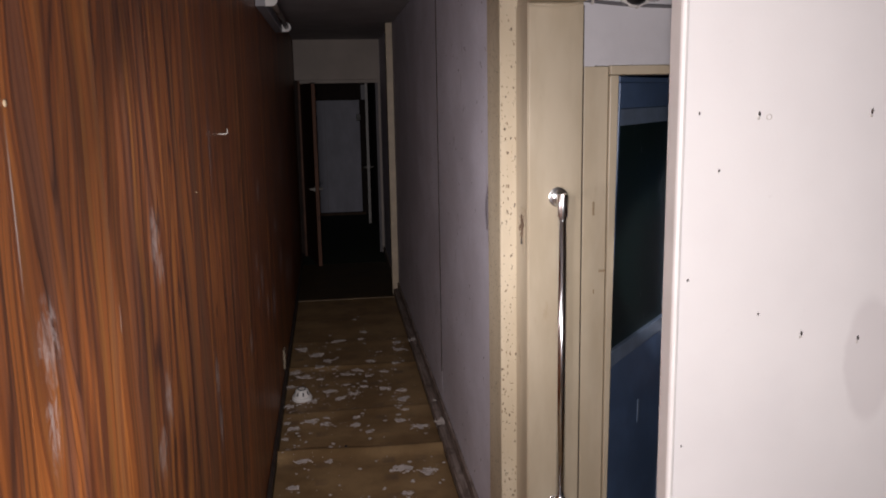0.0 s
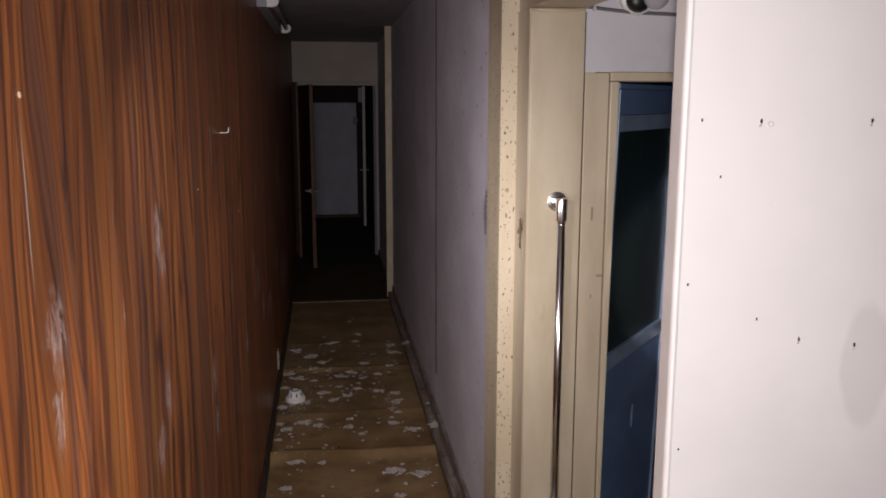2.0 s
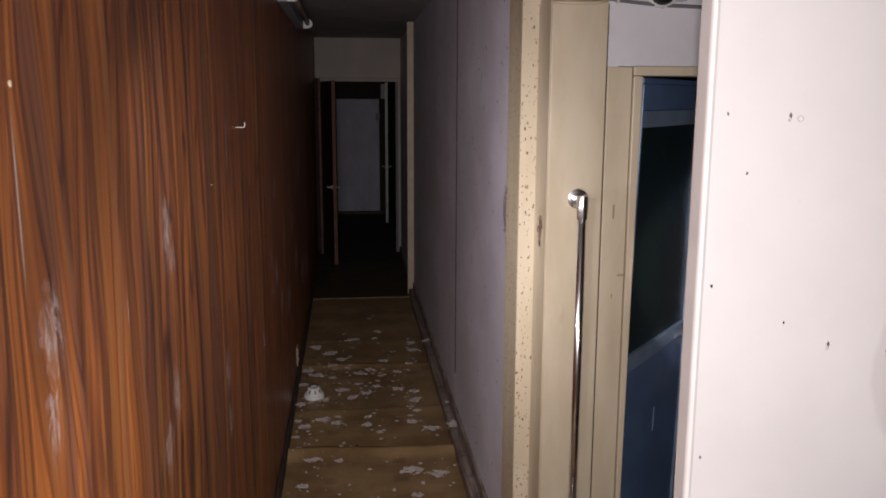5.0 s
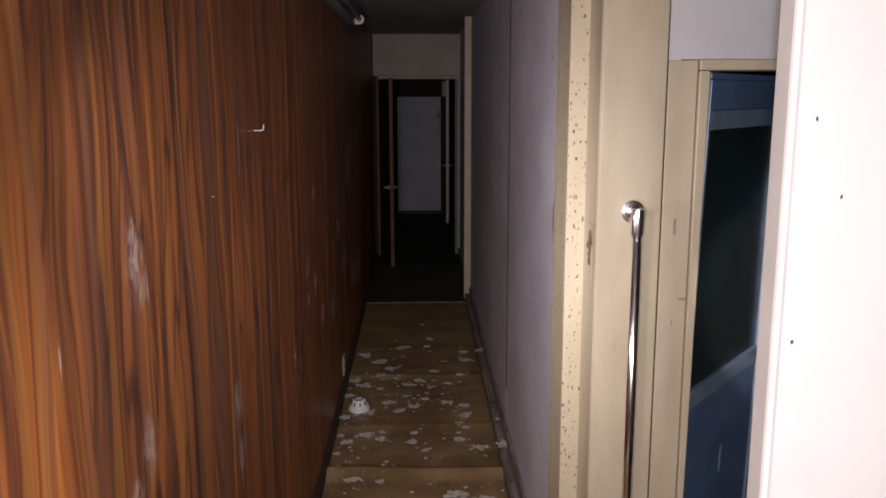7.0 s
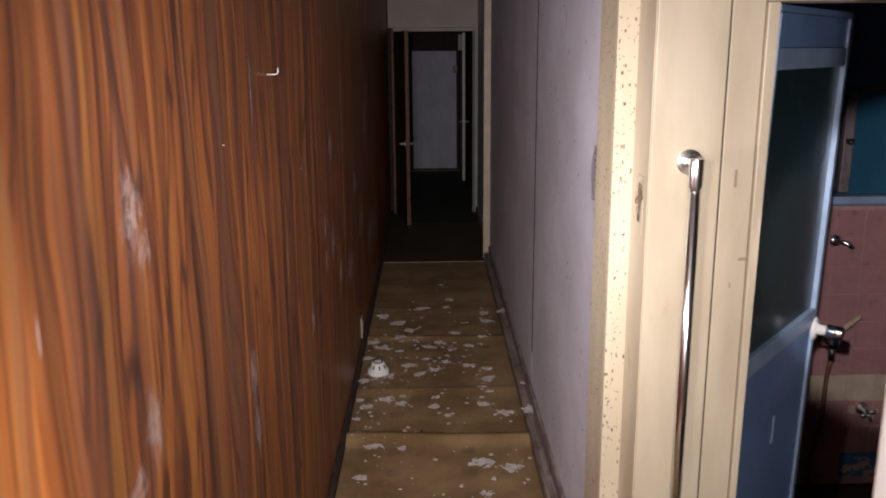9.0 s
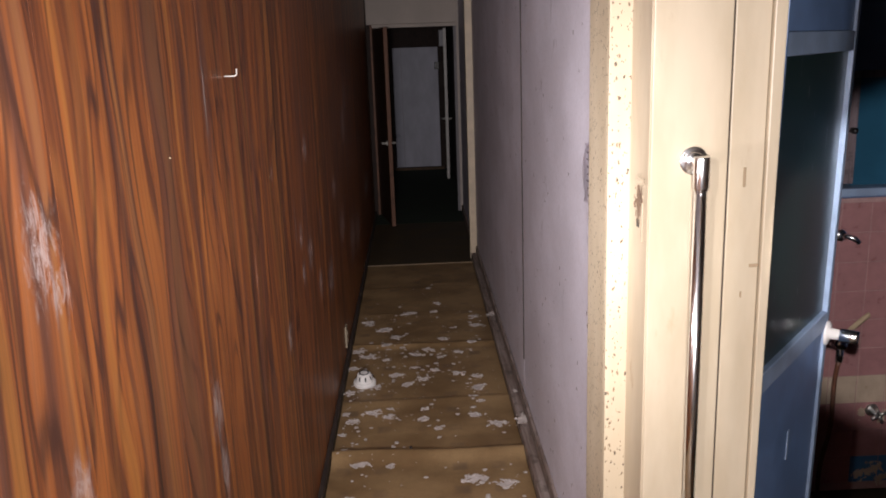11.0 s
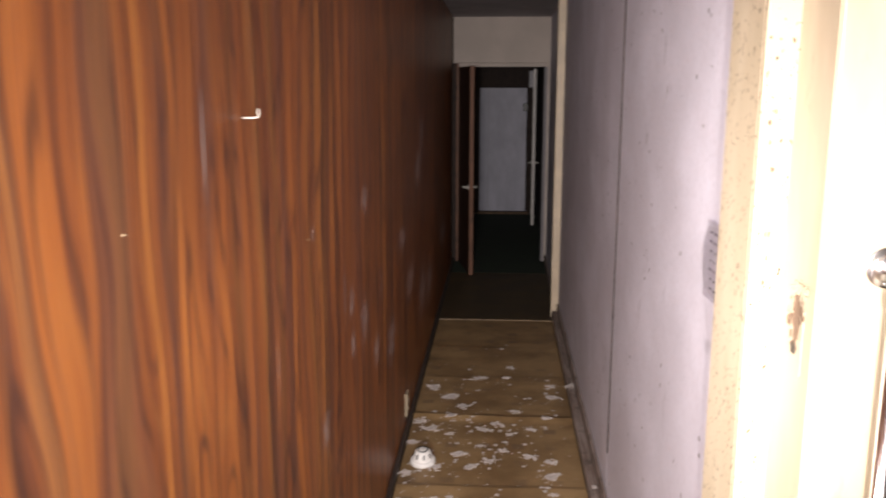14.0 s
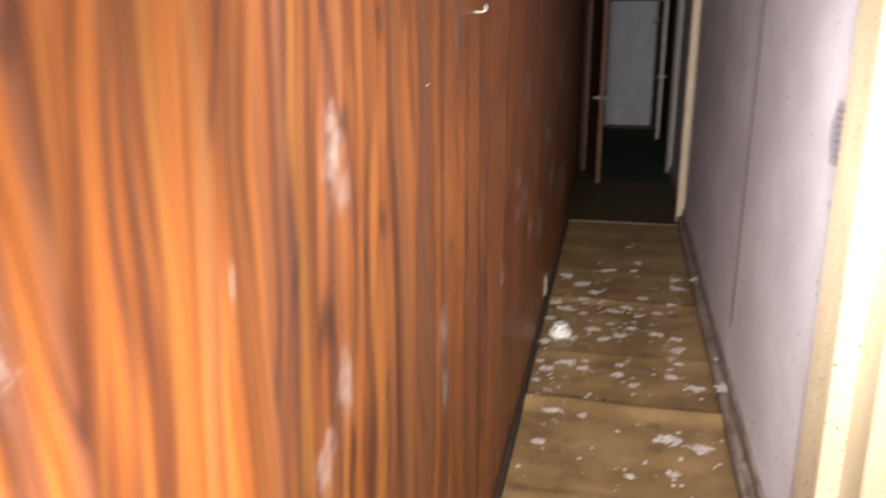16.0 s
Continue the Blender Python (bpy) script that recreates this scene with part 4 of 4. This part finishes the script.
# ---- bathroom ----
def bath_door():
    hinge, free = Vector((1.157, 2.345, 0)), Vector((1.545, 2.80, 0))
    along = (free - hinge).normalized()
    across = Vector((-along.y, along.x, 0))
    m = Matrix(((along.x, across.x, 0, hinge.x), (along.y, across.y, 0, hinge.y), (0, 0, 1, 0), (0, 0, 0, 1)))
    w = (free - hinge).length
    d = thing("bathroom_door", tuple(hinge), "open blue bathroom door with a dark pane above a panel", "door")
    part("top_panel", boxed(0.014, w - 0.026, -0.010, 0.010, 1.690, 1.765, 0.001, m), BLUE, d)
    part("top_rail", boxed(0.014, w - 0.026, -0.016, 0.016, 1.640, 1.689, 0.003, m), ALUMINIUM, d, "pale aluminium rail")
    part("head_rail", boxed(0.0, w, -0.016, 0.016, 1.766, 1.782, 0.002, m), BLUE, d)
    part("pane", boxed(0.014, w - 0.026, -0.004, 0.004, 0.9505, 1.639, 0, m), PANE, d, "dark mottled pane")
    part("mid_rail", boxed(0.014, w - 0.026, -0.018, 0.018, 0.900, 0.950, 0.003, m), ALUMINIUM, d, "scratched aluminium rail")
    part("low_panel", boxed(0.014, w - 0.026, -0.010, 0.010, 0.075, 0.899, 0.001, m), BLUE, d)
    part("bottom_rail", boxed(0.014, w - 0.026, -0.016, 0.016, 0.012, 0.074, 0.003, m), ALUMINIUM, d)
    part("hinge_stile", boxed(0.0, 0.013, -0.018, 0.018, 0.012, 1.765, 0.003, m), BLUE, d)
    part("free_stile", boxed(w - 0.025, w, -0.018, 0.018, 0.012, 1.765, 0.003, m), ALUMINIUM, d, "pale aluminium edge")
    km = m @ Matrix(((1, 0, 0, w - 0.013), (0, 0, -1, -0.018), (0, 1, 0, 0.885), (0, 0, 0, 1)))
    knob = part("knob", turned([(0, 0), (0.034, 0), (0.034, 0.003), (0.030, 0.007), (0.016, 0.010), (0.0145, 0.034), (0, 0.034)], 28, km), PLASTIC, d, "white plastic door knob rose")
    part("grip", turned([(0, 0.0342), (0.0165, 0.0342), (0.0185, 0.037), (0.0185, 0.078), (0.016, 0.082), (0, 0.082)], 28, km), CHROME, knob, "chrome drum grip")
    bm = boxed(0.31, 0.325, -0.0125, -0.0105, 0.62, 0.70, 0.0005, m)
    part("scrape", bm, ALUMINIUM, d, "bare scrape in the blue paint")
    for piece in d.children_recursive:
        for v in piece.data.vertices:
            v.co.x += 0.024 * (v.co.z - 1.70)


def bath_window():
    y = BATH_Y
    w = thing("window", (2.27, y, 1.16), "teal window with a worn brown frame", "window", kind="structure")
    frame_mat = worn_wood("worn_window_frame", (0.20, 0.155, 0.17), (0.085, 0.065, 0.07), 0.5, "z")
    part("left_stile", boxed(1.8455, 1.875, y - 0.006, y + 0.06, 1.165, 1.555, 0.003), frame_mat, w)
    part("sash_stile", boxed(1.905, 1.940, y - 0.002, y + 0.05, 1.175, 1.535, 0.003), frame_mat, w)
    part("right_stile", boxed(2.67, 2.6995, y - 0.006, y + 0.06, 1.165, 1.555, 0.003), frame_mat, w)
    part("head", boxed(1.8755, 2.6695, y - 0.004, y + 0.06, 1.536, 1.559, 0.003), frame_mat, w)
    part("sill", boxed(1.8455, 2.6995, y - 0.04, y + 0.06, 1.1365, 1.1645, 0.004), ALUMINIUM, w, "pale blue sill")
    part("pane", boxed(1.9405, 2.6695, y + 0.02, y + 0.03, 1.166, 1.5355), TEAL, w, "plain teal pane")
    part("dark_pane", boxed(1.8755, 1.9045, y + 0.03, y + 0.04, 1.166, 1.5355), PANE, w, "dark narrow pane")
    part("latch", turned([(0, 0), (0.011, 0), (0.011, 0.02), (0.006, 0.03), (0, 0.03)], 14, Matrix.Translation((1.922, y - 0.002, 1.36)) @ Matrix.Rotation(math.pi / 2, 4, "X")), BLACK, w, "black window latch")


def bath_fittings():
    y = BATH_Y - 0.0125
    s = thing("shower_bracket", (1.90, y, 1.0), "small chrome shower bracket on the pink tiles", "shower bracket")
    m = Matrix.Translation((1.905, y, 0.995)) @ Matrix.Rotation(math.pi / 2, 4, "X")
    part("rose", turned([(0, 0), (0.024, 0), (0.022, 0.008), (0.010, 0.012), (0, 0.012)], 24, m), CHROME, s)
    part("fork", tube([(1.905, y - 0.0125, 0.995), (1.915, y - 0.030, 0.996), (1.935, y - 0.040, 0.990), (1.950, y - 0.045, 0.975)], 0.010, 12), CHROME, s)
    t = thing("shower_mixer", (1.90, y, 0.6), "chrome wall mixer with a lever and a hanging hose", "shower mixer")
    m = Matrix.Translation((1.905, y, 0.615)) @ Matrix.Rotation(math.pi / 2, 4, "X")
    part("body", turned([(0, 0), (0.030, 0), (0.028, 0.012), (0.020, 0.018), (0.020, 0.055), (0.024, 0.060), (0.022, 0.072), (0, 0.074)], 24, m), CHROME, t)
    part("spout", tube([(1.905, y - 0.055, 0.605), (1.905, y - 0.060, 0.580), (1.904, y - 0.060, 0.548)], 0.014, 14), CHROME, t)
    loop = []
    for k in range(22):
        a = 2 * math.pi * k / 22
        loop.append((1.968 + 0.032 * math.cos(a) + 0.012 * math.sin(a), y - 0.055, 0.688 + 0.014 * math.sin(a) + 0.026 * math.cos(a)))
    part("lever", tube([(1.915, y - 0.060, 0.625), (1.930, y - 0.060, 0.655)] + loop, 0.007, 10), PUTTY, t, "tarnished loop lever")
    hose = [(1.904, y - 0.060, 0.547)] + [(1.904 - 0.045 * (k / 20) ** 1.4, y - 0.058 + 0.01 * math.sin(k * 0.5), 0.547 - 0.52 * k / 20) for k in range(1, 21)]
    part("hose", tube(hose, 0.008, 10), BRASS, t, "rust-brown hose")
    p = thing("tap", (2.075, y, 0.30), "corroded chrome tap with white scale on the tiles", "tap")
    m = Matrix.Translation((2.075, y, 0.325)) @ Matrix.Rotation(math.pi / 2, 4, "X")
    part("body", turned([(0, 0), (0.026, 0), (0.022, 0.010), (0.012, 0.014), (0.012, 0.05), (0, 0.052)], 20, m), STEEL, p)
    for k in range(4):
        a = k * math.pi / 2 + 0.4
        part("spoke", tube([(2.075, y - 0.050, 0.325), (2.075 + 0.030 * math.cos(a), y - 0.054, 0.325 + 0.030 * math.sin(a))], 0.006, 8), STEEL, p)


far_frame()
hinged_door("open_door", (0.066, END - 0.03), (0.205, 8.585), 1.885, "open dark brown veneered door with an orange edge", DOOR_WOOD, EDGE_WOOD, 0.815)
far_post()
far_white_door()
passage_door = hinged_door("side_door", (0.925, 12.2), (0.875, 11.50), 1.93, "open dark passage door with a pale edge and lever", DOOR_WOOD, OLD_PLASTIC, 0.79)
part("closer_box", boxed(0.815, 0.886, 11.84, 11.95, 1.710, 1.915, 0.004), GREY_METAL, passage_door, "grey metal closer box")
lamp_fitting()
wall_hook()
low_socket()
fallen_detector()
flakes()
torn_paper()
strike_plate()
grab_bar()
nail_holes()
screw_heads()
alcove_cable()
alcove_lamp()
ragged_paint()
bath_door()
bath_window()
bath_fittings()

# ---- repeated pieces of walls, last ----
STEP = 0.3715
base = boxed(-0.0122, 0.0, 0.0004, STEP - 0.0004, 0.002, TOP - 0.002)
mesh = bpy.data.meshes.new("panel")
base.to_mesh(mesh)
base.free()
mesh.materials.append(ROSEWOOD)
k0 = -9
for k in range(k0, 24):
    y = 0.880 + STEP * k
    if y < -2.3 or y + STEP > END + 0.01:
        continue
    ob = new("panel", mesh)
    ob.parent = wall_left
    ob.location = (0, y, 0)

TILE = 0.108
tiles = {}
for key, material in (("pink", PINK_TILE), ("cream", CREAM_TILE), ("blue", BLUE_TILE)):
    tb = boxed(0.0015, TILE - 0.0015, -0.010, 0.0, 0.0015, TILE - 0.0015, 0.0018)
    tm = bpy.data.meshes.new("tile")
    tb.to_mesh(tm)
    tb.free()
    tm.materials.append(material)
    tiles[key] = tm
backing = setting("tile_bed", boxed(1.0605, 2.6195, BATH_Y - 0.0118, BATH_Y - 0.0005, 0.0, 1.125), GROUT, "pink tiled bathroom wall with a cream band and blue tiles", "tiling")
for j in range(10):
    for i in range(13):
        x = 1.146 + TILE * i
        key = "cream" if j == 3 else "blue" if j == 0 and 7 < i < 10 else "pink"
        ob = new("tile", tiles[key])
        ob.parent = backing
        ob.location = (x, BATH_Y - 0.0042, 0.031 + TILE * j)

# torn plaster on the blue tiles and lime scale round the tap
for px, pz, size, seed, stretch in ((2.045, 0.062, 0.040, 61, 0.9), (2.10, 0.085, 0.034, 62, 1.2), (2.13, 0.045, 0.030, 63, 1.0), (2.035, 0.320, 0.030, 64, 0.7), (2.120, 0.305, 0.032, 65, 0.8)):
    bm = flake(size, seed, stretch)
    bmesh.ops.transform(bm, matrix=Matrix.Translation((px, BATH_Y - 0.0144, pz)) @ Matrix.Rotation(math.pi / 2, 4, "X"), verts=bm.verts)
    part("plaster_scar", bm, CREAM_TILE, backing, "bare cream plaster scar")
